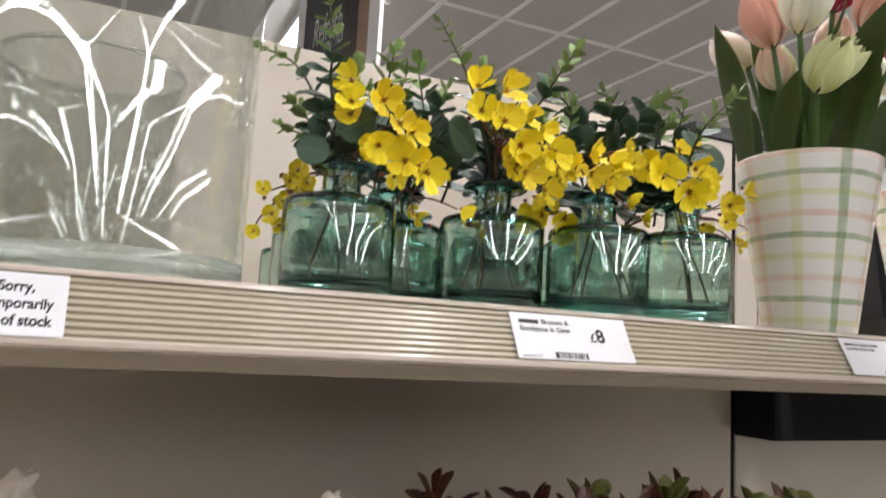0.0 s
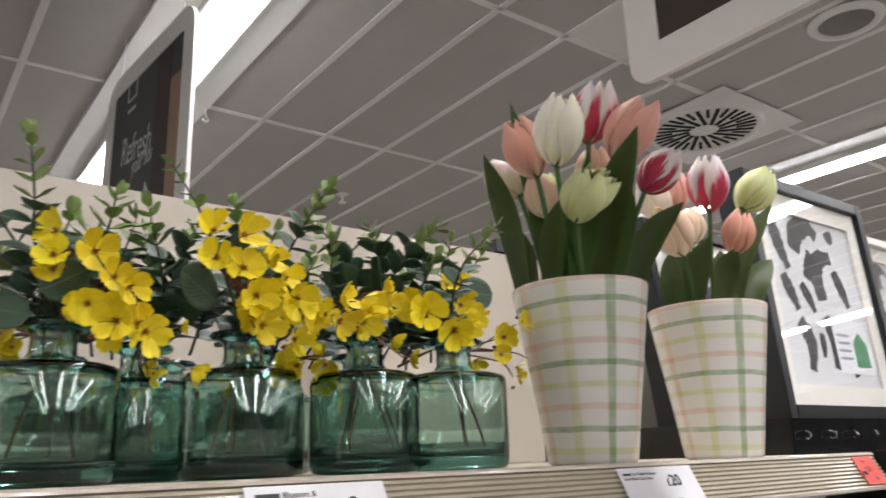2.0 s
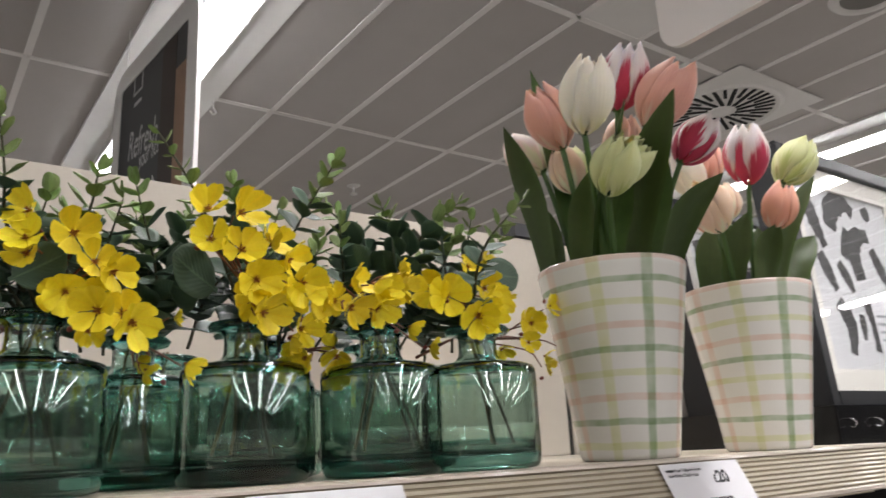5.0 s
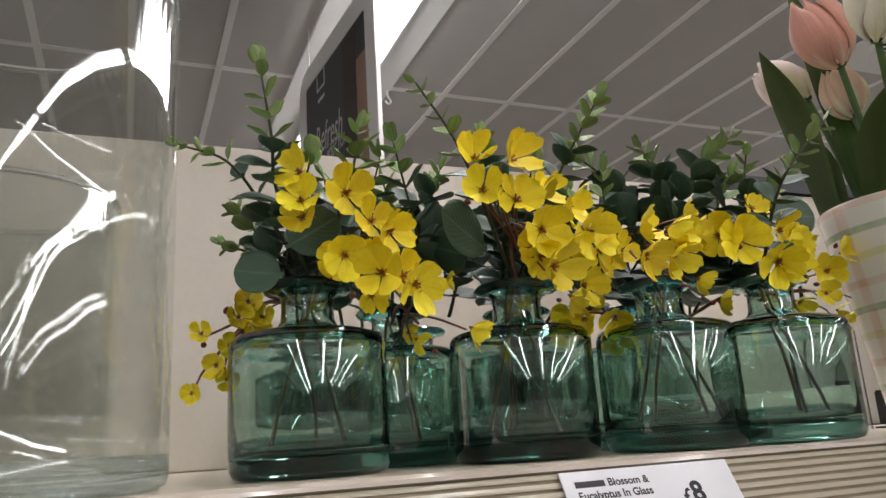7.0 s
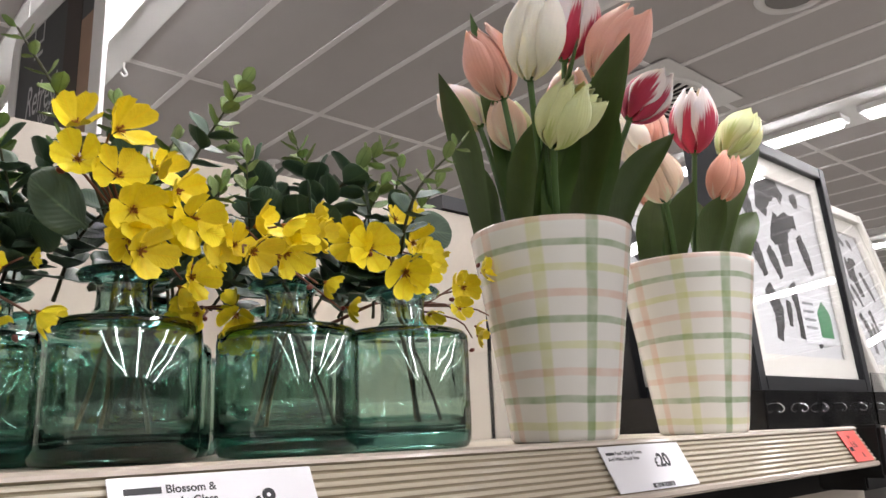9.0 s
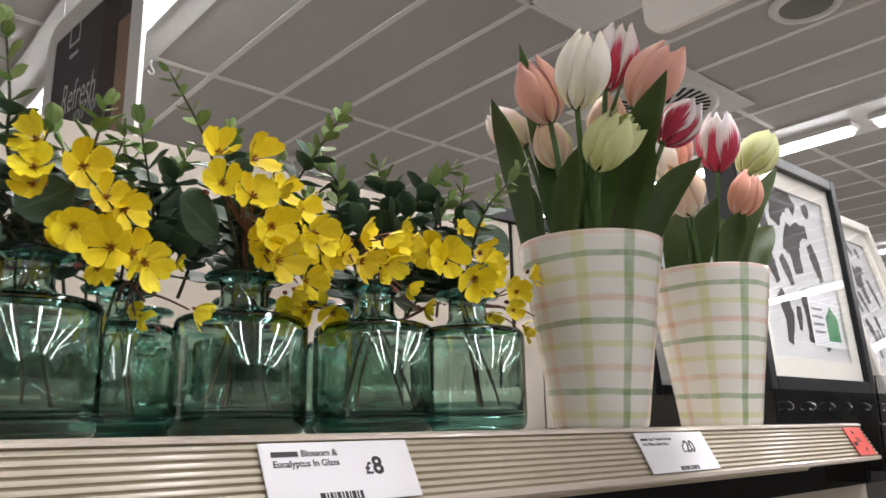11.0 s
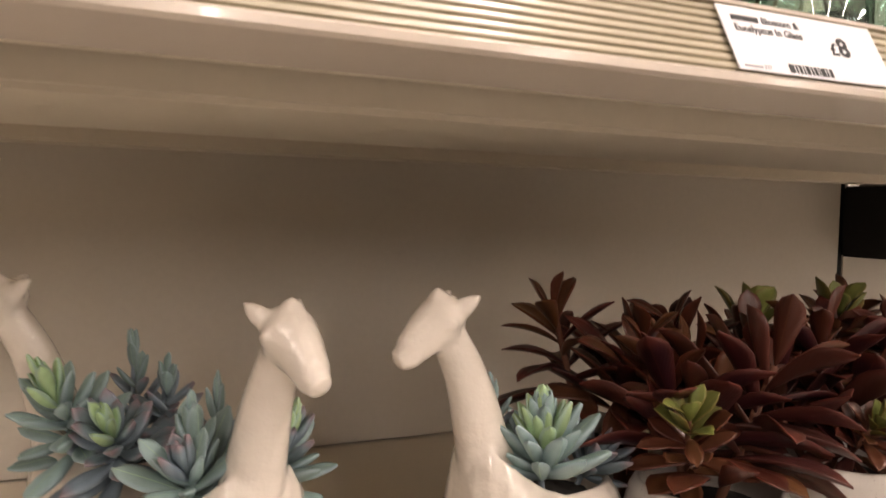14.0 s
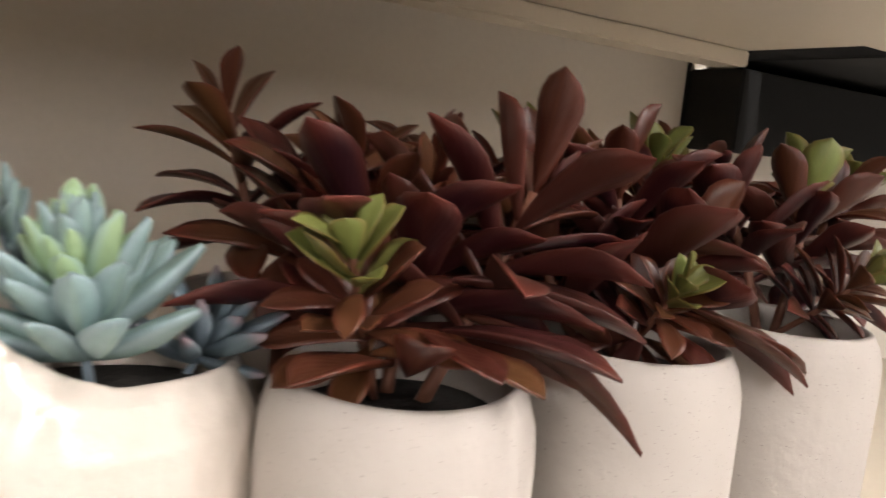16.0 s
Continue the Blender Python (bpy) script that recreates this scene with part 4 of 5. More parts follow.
spray(b1, (-0.078, 0.078, 1.537), [(-0.092, 0.04, 1.576, 0.0092), (-0.093, 0.035, 1.561, 0.0086), (-0.073, 0.035, 1.566, 0.0101), (-0.064, 0.028, 1.551, 0.0080), (-0.056, 0.028, 1.547, 0.0088), (-0.075, 0.033, 1.537, 0.0092), (-0.063, 0.018, 1.526, 0.0094), (-0.048, 0.02, 1.522, 0.0102), (-0.064, 0.032, 1.519, 0.0062)], 1)
spray(b1, (-0.085, 0.085, 1.537), [(-0.106, 0.1, 1.529, 0.0062), (-0.111, 0.1, 1.521, 0.0060), (-0.128, 0.1, 1.513, 0.0048), (-0.103, 0.1, 1.513, 0.0064), (-0.121, 0.1, 1.498, 0.0056), (-0.132, 0.1, 1.485, 0.0045), (-0.115, 0.1, 1.507, 0.0056), (-0.099, 0.1, 1.521, 0.0058), (-0.086, 0.1, 1.532, 0.0055), (-0.116, 0.1, 1.491, 0.0048)], 2, 6)
spray(b2, (-0.018, 0.140, 1.536), [(-0.019, 0.028, 1.504, 0.0064), (-0.022, 0.09, 1.508, 0.0056), (-0.016, 0.06, 1.533, 0.0042), (-0.023, 0.1, 1.513, 0.0050)], 3, 2)
spray(b3, (0.030, 0.070, 1.537), [(-0.010, 0.03, 1.586, 0.0088), (0.004, 0.02, 1.583, 0.0102), (-0.010, 0.024, 1.568, 0.0086), (0.005, 0.02, 1.563, 0.0104), (0.026, 0.03, 1.571, 0.0083), (0.027, 0.012, 1.558, 0.0094), (0.005, 0.0, 1.543, 0.0103), (0.031, 0.004, 1.544, 0.0107), (0.008, -0.002, 1.526, 0.0094), (0.041, 0.01, 1.538, 0.0094), (0.043, 0.03, 1.525, 0.0090), (0.020, 0.02, 1.550, 0.0085), (0.028, 0.04, 1.577, 0.0074)], 4, 4)
spray(b6, (0.085, 0.140, 1.536), [(0.081, 0.06, 1.515, 0.0084), (0.066, 0.08, 1.520, 0.0078), (0.056, 0.05, 1.512, 0.0075), (0.095, 0.09, 1.525, 0.0075)], 5, 3)
spray(b4, (0.110, 0.055, 1.537), [(0.062, 0.005, 1.546, 0.0088), (0.072, -0.003, 1.546, 0.0094), (0.097, 0.01, 1.549, 0.0082), (0.056, -0.003, 1.532, 0.0090), (0.072, -0.003, 1.533, 0.0090), (0.115, 0.03, 1.530, 0.0062), (0.136, 0.04, 1.520, 0.0064), (0.102, 0.02, 1.560, 0.0075), (0.082, 0.008, 1.540, 0.008)], 6, 4)
spray(b5, (0.176, 0.040, 1.535), [(0.136, 0.02, 1.549, 0.0119), (0.170, 0.04, 1.575, 0.0075), (0.166, 0.02, 1.556, 0.0095), (0.175, 0.02, 1.551, 0.0085), (0.156, 0.015, 1.537, 0.0113), (0.194, 0.04, 1.521, 0.0066), (0.193, 0.05, 1.581, 0.0070)], 7, 4)
spray(b7, (0.172, 0.110, 1.535), [(0.232, 0.05, 1.542, 0.0090), (0.260, 0.06, 1.557, 0.0080), (0.281, 0.069, 1.531, 0.0068), (0.228, 0.05, 1.528, 0.0070), (0.262, 0.069, 1.515, 0.0060)], 8, 5)

sprig(b1, [(-0.080, 0.080, 1.537), (-0.099, 0.06, 1.574), (-0.103, 0.05, 1.597), (-0.109, 0.045, 1.629)], 21, pairs=9)
sprig(b1, [(-0.086, 0.08, 1.545), (-0.116, 0.075, 1.589), (-0.142, 0.07, 1.597)], 22, 0.0160, 7)
sprig(b1, [(-0.075, 0.08, 1.540), (-0.063, 0.06, 1.583), (-0.060, 0.055, 1.607)], 23, pairs=7)
sprig(b1, [(-0.086, 0.08, 1.537), (-0.104, 0.10, 1.567), (-0.112, 0.11, 1.580)], 24, 0.0179, 6)
sprig(b2, [(-0.014, 0.15, 1.530), (-0.015, 0.14, 1.583), (-0.021, 0.135, 1.611)], 25)
sprig(b2, [(-0.010, 0.15, 1.530), (0.002, 0.13, 1.588), (0.010, 0.12, 1.614)], 26)
sprig(b3, [(0.026, 0.07, 1.538), (-0.009, 0.045, 1.594), (-0.034, 0.04, 1.628)], 27, 0.0173, 8, 5)
sprig(b3, [(0.036, 0.08, 1.540), (0.055, 0.06, 1.593), (0.069, 0.035, 1.630)], 28)
sprig(b3, [(0.031, 0.08, 1.540), (0.029, 0.09, 1.594), (0.026, 0.09, 1.625)], 29)
sprig(b4, [(0.111, 0.06, 1.538), (0.132, 0.07, 1.592), (0.122, 0.07, 1.619)], 30)
sprig(b4, [(0.115, 0.06, 1.538), (0.143, 0.06, 1.593), (0.172, 0.05, 1.623)], 31)
sprig(b4, [(0.107, 0.06, 1.538), (0.111, 0.09, 1.601), (0.088, 0.10, 1.628)], 32)
sprig(b5, [(0.167, 0.04, 1.535), (0.178, 0.05, 1.589), (0.184, 0.05, 1.616)], 33, 0.0166, 7)
sprig(b5, [(0.169, 0.04, 1.535), (0.151, 0.0, 1.574), (0.175, -0.014, 1.607)], 34, 0.0186, 8, 4)
sprig(b6, [(0.085, 0.15, 1.535), (0.075, 0.14, 1.575), (0.062, 0.13, 1.600)], 35)
sprig(b6, [(0.085, 0.15, 1.535), (0.100, 0.14, 1.580), (0.105, 0.13, 1.610)], 36)
sprig(b1, [(-0.085, 0.09, 1.535), (-0.10, 0.10, 1.552), (-0.118, 0.11, 1.560)], 37, 0.0166, 6)
sprig(b7, [(0.165, 0.135, 1.532), (0.175, 0.13, 1.575), (0.190, 0.12, 1.605)], 38, 0.0179, 7)
for owner, at, rad, tilt in ((b1, (-0.085, 0.05, 1.551), 0.0135, 25), (b1, (-0.107, 0.06, 1.534), 0.0110, 170), (b3, (-0.010, 0.05, 1.555), 0.0165, 150), (b2, (-0.011, 0.07, 1.551), 0.0135, 200), (b2, (-0.006, 0.10, 1.572), 0.0140, 110), (b4, (0.117, 0.05, 1.576), 0.0150, 40), (b4, (0.156, 0.05, 1.587), 0.0115, 30), (b5, (0.188, 0.03, 1.568), 0.0135, -10), (b3, (0.033, 0.06, 1.548), 0.0120, 80), (b4, (0.113, 0.08, 1.583), 0.0150, 100), (b6, (0.075, 0.09, 1.575), 0.0150, 130), (b5, (0.150, 0.05, 1.560), 0.012, 140)):
    big_leaf(owner, at, rad, tilt)

# ---- large clear cylinder vases ----
def cylinder_vase(x, y, r, h, label):
    t = thing("glass_vase", pose(x, y, SHELF), label, "vase", "glass vases")
    wall = [(r, 0.0145), (r, 0.03), (r * 1.005, h * 0.5), (r, h - 0.003), (r - 0.0034, h - 0.003), (r - 0.0036, h * 0.5), (r - 0.0038, 0.03), (r - 0.0042, 0.0145)]
    part("wall", lathe("wall", wall, [M_VASE], 96, wobble=0.002, closed=True), t)
    base = [(0.0, 0.001), (r * 0.92, 0.0), (r * 0.985, 0.002), (r, 0.006), (r, 0.0143), (r - 0.0042, 0.0143), (r - 0.010, 0.0125), (0.0, 0.0115)]
    part("base", lathe("base", base, [M_VASEBASE], 96), t, None, "thick clear glass base")
    rim = [(r, h - 0.0028), (r - 0.0002, h - 0.001), (r - 0.0012, h), (r - 0.0024, h), (r - 0.0033, h - 0.001), (r - 0.0034, h - 0.0028)]
    part("rim", lathe("rim", rim, [M_VASEBASE], 96, wobble=0.002, closed=True), t, None, "rounded glass rim")
    return t


cylinder_vase(-0.2175, 0.078, 0.075, 0.224, "large clear glass cylinder vase standing empty on the shelf")
cylinder_vase(-0.235, 0.245, 0.068, 0.176, "clear glass cylinder vase behind a larger one")

# ---- check pots with tulips ----
POT = lathe("pot", [(0.0, 0.003), (0.030, 0.003), (0.033, 0.0), (0.0355, 0.001), (0.0365, 0.004), (0.0432, 0.05), (0.0510, 0.10), (0.0570, 0.138), (0.0580, 0.1435), (0.0576, 0.145), (0.0560, 0.1445), (0.0540, 0.138), (0.0480, 0.10), (0.046, 0.09), (0.0, 0.09)], [M_PLAID, M_POTIN], 72, lambda k: 0 if 2 <= k <= 8 else 1)


def petal_mesh(k, rnd, m, openness):
    """One cupped petal of a tulip about one unit high, the flower's base at the origin."""
    verts, faces, uvs = [], [], []
    inner_ring = k % 2
    a0 = 2 * math.pi * k / 6 + rnd.uniform(-0.08, 0.08)
    rad = 0.41 if not inner_ring else 0.355
    hgt = rnd.uniform(0.95, 1.05) * (1.0 if not inner_ring else 0.97)
    op = openness + rnd.uniform(-0.04, 0.05)
    nu, nv = 9, 11
    for side in (0, 1):
        for j in range(nv + 1):
            v = j / nv
            bulge = math.sin(min(v * 1.02 + 0.02, 1) * math.pi * 0.80) ** 0.50
            r = rad * bulge * (1 - 0.50 * v ** 3) + op * v * v * 0.6 - side * 0.018
            half = 0.82 * math.sqrt(max(1 - (max(v - 0.68, 0) / 0.335) ** 2.4, 0.09)) * (0.35 + 0.65 * min(v * 2.5, 1))
            for i in range(nu):
                u = i / (nu - 1) * 2 - 1
                a = a0 + u * half
                rr = max(r * (1 - 0.10 * u * u + (0.03 if abs(u) < 0.15 else 0)) + 0.012 * math.sin(u * 9 + k) * v, 0.01)
                verts.append((rr * math.cos(a), rr * math.sin(a), hgt * (v - 0.11 * u * u * v ** 4 + 0.012 * math.sin(u * 11 + 2 * k) * v ** 6)))
                uvs.append(((u + 1) / 2, v))
    off = nu * (nv + 1)
    for j in range(nv):
        for i in range(nu - 1):
            q = j * nu + i
            faces.append((q, q + 1, q + nu + 1, q + nu))
            faces.append((off + q, off + q + nu, off + q + nu + 1, off + q + 1))
        for i in (0, nu - 1):
            q = j * nu + i
            faces.append((q, q + nu, off + q + nu, off + q) if i == 0 else (q, off + q, off + q + nu, q + nu))
    for i in range(nu - 1):
        q = nv * nu + i
        faces.append((q, q + 1, off + q + 1, off + q))
    return mesh("petal", verts, faces, [m], None, True, uvs)


CUP = lathe("receptacle", [(0.0, -0.03), (0.05, -0.02), (0.085, 0.01), (0.06, 0.04), (0.0, 0.05)], [M_TUSTEM], 12)


def tulips(x, y, turn, heads, leaves, seed):
    t = thing("potted_tulips", pose(x, y, SHELF, 0, 0, turn), "white ceramic pot painted with pastel check, with artificial tulips", "potted flowers", "tulip pots")
    part("pot", POT, t, None, "tapered white pot with painted check")
    part("foam", lathe("foam", [(0.0, 0.122), (0.048, 0.120), (0.0505, 0.116)], [M_SOIL], 32), t, None, "dark filling")
    o = t.matrix_world.inverted()
    rnd = random.Random(seed)
    for hx, hy, hz, r, m, lean, op in heads:
        top = o @ Vector((hx, hy, hz))
        base = Vector((top.x * 0.35, top.y * 0.35, 0.12))
        d = Vector((top.x * 1.2 + lean[0], top.y * 1.2 + lean[1], 0.16 + lean[2])).normalized()
        r *= 1.13
        h = r * 2.36
        foot = top - d * h * 0.5
        head = part("tulip_head", CUP, t, Matrix.Translation(foot) @ d.to_track_quat("Z", "Y").to_matrix().to_4x4() @ pose(0, 0, 0, 0, 0, rnd.uniform(0, 60)) @ Matrix.Scale(h, 4))
        for k in range(6):
            part("petal", petal_mesh(k, rnd, m, op), head)
        part("tulip_stem", tube("stem", [base, base.lerp(foot, 0.6) + Vector((0, 0, 0.006)), foot + d * 0.002], [0.0026, 0.0022], M_TUSTEM, 8, 8), t)
    for (bx, by), tip, w, face in leaves:
        tip_l = o @ Vector(tip)
        base = Vector((bx, by, 0.12))
        mid = base.lerp(tip_l, 0.5) + Vector((-(tip_l.x - base.x) * 0.10, -(tip_l.y - base.y) * 0.1, 0.012))
        line = curve_points([base, mid, tip_l], 14)
        f = Vector(face)
        verts, uvs, faces = [], [], []
        for side in (0, 1):
            for j, p in enumerate(line):
                v = j / 14
                d = (line[min(j + 1, 14)] - line[max(j - 1, 0)]).normalized()
                n = (f - d * f.dot(d)).normalized()
                s = d.cross(n)
                half = 0.94 * w / 2 * (0.45 + 1.1 * v if v < 0.5 else max(1 - ((v - 0.5) / 0.5) ** 2.2, 0.02))
                for i in range(5):
                    u = i / 2 - 1
                    verts.append(p + s * (u * half) + n * (0.30 * half * u * u - side * 0.0007))
                    uvs.append(((u + 1) / 2, v))
            b0_ = side * 75
            for j in range(14):
                for i in range(4):
                    q = b0_ + j * 5 + i
                    fc = (q, q + 1, q + 6, q + 5)
                    faces.append(fc if side == 0 else fc[::-1])
        part("tulip_leaf", mesh("tulip_leaf", verts, faces, [M_TULEAF], None, True, uvs), t)
    return t


P1, P2 = (0.320, 0.048), (0.508, 0.052)
Z0 = (0, 0, 0)
tulips(*P1, -28.6, [
    (0.266, 0.048, 1.708, 0.0200, T_PINK, (-0.02, 0, 0), 0.0),
    (0.252, -0.008, 1.700, 0.0205, T_WHITE, (0.05, -0.02, 0.05), 0.02),
    (0.312, 0.006, 1.737, 0.0205, T_RED, (0.02, 0, 0), 0.0),
    (0.324, -0.022, 1.712, 0.0215, T_PINK, (0.05, 0.0, 0), 0.04),
    (0.261, -0.020, 1.644, 0.0175, T_GREEN, (0.05, -0.05, -0.02), 0.06),
    (0.276, -0.012, 1.650, 0.0170, T_GREEN, (0.22, -0.02, -0.04), 0.10),
    (0.358, -0.020, 1.684, 0.0175, T_RED, (0.05, 0.02, 0), 0.0),
    (0.300, 0.065, 1.676, 0.0150, T_PEACH, (0, 0, 0), 0.04),
    (0.300, 0.113, 1.706, 0.0180, T_PALE, (-0.05, 0.02, 0), 0.0),
    (0.330, 0.085, 1.690, 0.0150, T_GREEN, (0, 0, 0), 0.0),
    (0.330, 0.030, 1.695, 0.0170, T_PEACH, (0.02, 0, 0), 0.03),
], [
    ((-0.040, 0.020), (0.258, 0.093, 1.717), 0.024, (-0.6, -1, 0.5)),
    ((0.005, -0.030), (0.291, -0.053, 1.696), 0.032, (-0.5, -1, 0.1)),
    ((-0.022, -0.020), (0.242, -0.049, 1.678), 0.019, (0.4, -1, 0.3)),
    ((-0.010, 0.030), (0.282, 0.080, 1.770), 0.022, (-0.4, -1, 0.1)),
    ((0.035, -0.015), (0.372, -0.030, 1.655), 0.026, (-0.2, -1, 0.4)),
    ((-0.015, -0.035), (0.285, -0.012, 1.648), 0.026, (-0.3, -1, 0.2)),
    ((-0.030, -0.010), (0.268, 0.005, 1.655), 0.026, (-0.5, -1, 0.2)),
    ((0.015, -0.030), (0.322, -0.018, 1.660), 0.028, (-0.1, -1, 0.2)),
    ((0.040, 0.015), (0.392, 0.050, 1.680), 0.024, (-0.4, -1, 0.3)),
    ((-0.030, 0.030), (0.290, 0.100, 1.660), 0.024, (-0.6, -1, 0.2)),
], 5)
tulips(*P2, -32.8, [
    (0.467, 0.003, 1.701, 0.0205, T_RED, (0.0, 0, 0.03), 0.0),
    (0.573, 0.017, 1.719, 0.0215, T_GREEN, (0.04, 0, 0), 0.0),
    (0.499, 0.000, 1.656, 0.0165, T_CORAL, (0.02, 0, 0.03), 0.0),
    (0.431, 0.025, 1.651, 0.0185, T_PEACH, (-0.05, -0.02, 0), 0.06),
    (0.480, 0.060, 1.715, 0.0200, T_PINK, (0, 0, 0), 0.03),
    (0.455, 0.060, 1.700, 0.0180, T_WHITE, (-0.03, 0, 0), 0.0),
    (0.505, 0.075, 1.670, 0.0165, T_CORAL, (0, 0, 0), 0.0),
    (0.540, 0.080, 1.690, 0.0170, T_PEACH, (0, 0, 0), 0.0),
], [
    ((0.010, -0.030), (0.548, -0.012, 1.690), 0.022, (-0.3, -1, 0.2)),
    ((0.035, -0.020), (0.572, 0.010, 1.640), 0.026, (-0.2, -1, 0.3)),
    ((-0.025, -0.025), (0.455, 0.005, 1.645), 0.026, (-0.3, -1, 0.2)),
    ((-0.035, 0.0), (0.440, 0.030, 1.640), 0.026, (-0.6, -1, 0.2)),
    ((0.0, -0.03), (0.495, 0.0, 1.640), 0.026, (-0.1, -1, 0.2)),
    ((0.0, 0.03), (0.510, 0.080, 1.680), 0.028, (-0.3, -1, 0.1)),
    ((0.03, 0.02), (0.560, 0.060, 1.660), 0.026, (-0.3, -1, 0.1)),
], 6)

# ---- lower shelf: giraffe planters ----
def loft(rings):
    """(centre, half width x, half width y) rings of 24 points, stacked in order, capped."""
    verts, faces = [], []
    seg = 24
    for (cx, cy, cz), rx, ry, slope in rings:
        for s in range(seg):
            a = 2 * math.pi * s / seg
            c, d = math.cos(a), math.sin(a)
            e = 0.82
            x = rx * math.copysign(abs(c) ** e, c)
            y = ry * math.copysign(abs(d) ** e, d)
            verts.append((cx + x, cy + y, cz + slope * max(0.0, -x / 0.04) ** 1.5))
    n = len(rings)
    for k in range(n - 1):
        for s in range(seg):
            s2 = (s + 1) % seg
            faces.append((k * seg + s, k * seg + s2, (k + 1) * seg + s2, (k + 1) * seg + s))
    faces += [tuple(range(seg))[::-1], tuple((n - 1) * seg + s for s in range(seg))]
    return mesh("loft", verts, faces, [M_GIRAFFE])


def giraffe_mesh():
    body = loft([((0, 0, 0.0), .039, .029, 0), ((0, 0, 0.004), .0425, .032, 0), ((0, 0, 0.03), .0440, .0350, 0), ((0, 0, 0.07), .0440, .0355, 0), ((0, 0, 0.092), .0430, .0345, .004), ((0, 0, 0.1015), .0405, .0295, .020), ((0, 0, 0.1060), .0375, .0240, .028), ((0, 0, 0.1050), .0345, .0210, .027), ((0, 0, 0.098), .0330, .0200, .018), ((0, 0, 0.078), .0320, .0190, 0.0)])
    neck = tube("neck", [(-.022, 0, .070), (-.0245, 0, .100), (-.0305, 0, .128), (-.0390, 0, .156), (-.0500, 0, .1775)], [.0190, .0160, .0124, .0098, .0082], M_GIRAFFE, 20, 22)
    head = tube("head", [(-.0440, 0, .1800), (-.0485, 0, .1830), (-.0560, 0, .1805), (-.0630, 0, .1752), (-.0680, 0, .1708), (-.0705, 0, .1688)], [.0045, .0104, .0122, .0100, .0082, .0074, .0034], M_GIRAFFE, 20, 20, True, 0.92)
    ears = [tube("ear", [(-.0485, s * .0060, .1870), (-.0445, s * .0095, .1910), (-.0410, s * .0125, .1945)], [.0046, .0040, .0010], M_GIRAFFE, 12, 8, True, 0.6) for s in (1, -1)]
    knobs = [tube("knob", [(-.0535, s * .0028, .1850), (-.0542, s * .0032, .1900), (-.0545, s * .0034, .1945), (-.0546, 0, .1972)], [.0066, .0058, .0042, .0006], M_GIRAFFE, 12, 6) for s in (0,)]
    eyes = [lathe("eye", [(0, -.0036), (.0026, -.0026), (.0036, 0), (.0026, .0026), (0, .0036)], [M_GIRAFFE], 12) for s in (1, -1)]
    muzzle = lathe("muzzle", [(0, -.0072), (.0046, -.0058), (.0068, 0), (.0046, .0058), (0, .0072)], [M_GIRAFFE], 16)
    bits = [(body, I4), (neck, I4), (head, I4), (muzzle, pose(-.0685, 0, .1694, 0, 60, 0))] + [(e, I4) for e in ears + knobs] + [(e, pose(-.0535, s * .0092, .1825)) for e, s in zip(eyes, (1, -1))]
    return join("giraffe", bits, True)


GIRAFFE = giraffe_mesh()


def giraffe(x, y, turn):
    g = thing("giraffe_planter", pose(x, y, LOWER, 0, 0, turn), "glossy cream ceramic giraffe-shaped planter on the lower shelf", "planter", "giraffe planters", "", GIRAFFE)
    re = g.modifiers.new("fuse", "REMESH")
    re.mode, re.voxel_size, re.use_smooth_shade = "VOXEL", 0.0012, True
    sm = g.modifiers.new("soften", "SMOOTH")
    sm.factor, sm.iterations = 0.5, 6
    return g


giraffe(-0.026, 0.072, 6)
giraffe(-0.1660, 0.098, 110)
giraffe(-0.200, 0.180, 6)

# ---- succulents ----
FAT = {}
for nm, m in (("out", M_SUC), ("in", M_SUCIN), ("dark", M_SUCDARK)):
    FAT[nm] = leaf_mesh("leaf", 1.0, 0.285, m, fold=0.35, bend=0.16, thick=0.055, shape=0.56, point=0.42, nv=9)
LANCE = {}
for nm, m in (("red", M_REDLEAF), ("mid", M_REDMID), ("young", M_REDYOUNG)):
    wide, lift = {"red": (1.0, 0.0), "mid": (1.15, 0.08), "young": (1.4, 0.22)}[nm]
    LANCE[nm] = [leaf_mesh("leaf", 1.0, w * wide, m, fold=0.40, bend=b + lift, thick=0.022, shape=0.70, point=0.85, nv=10) for w, b in ((0.33, -0.24), (0.37, -0.05), (0.31, -0.38))]


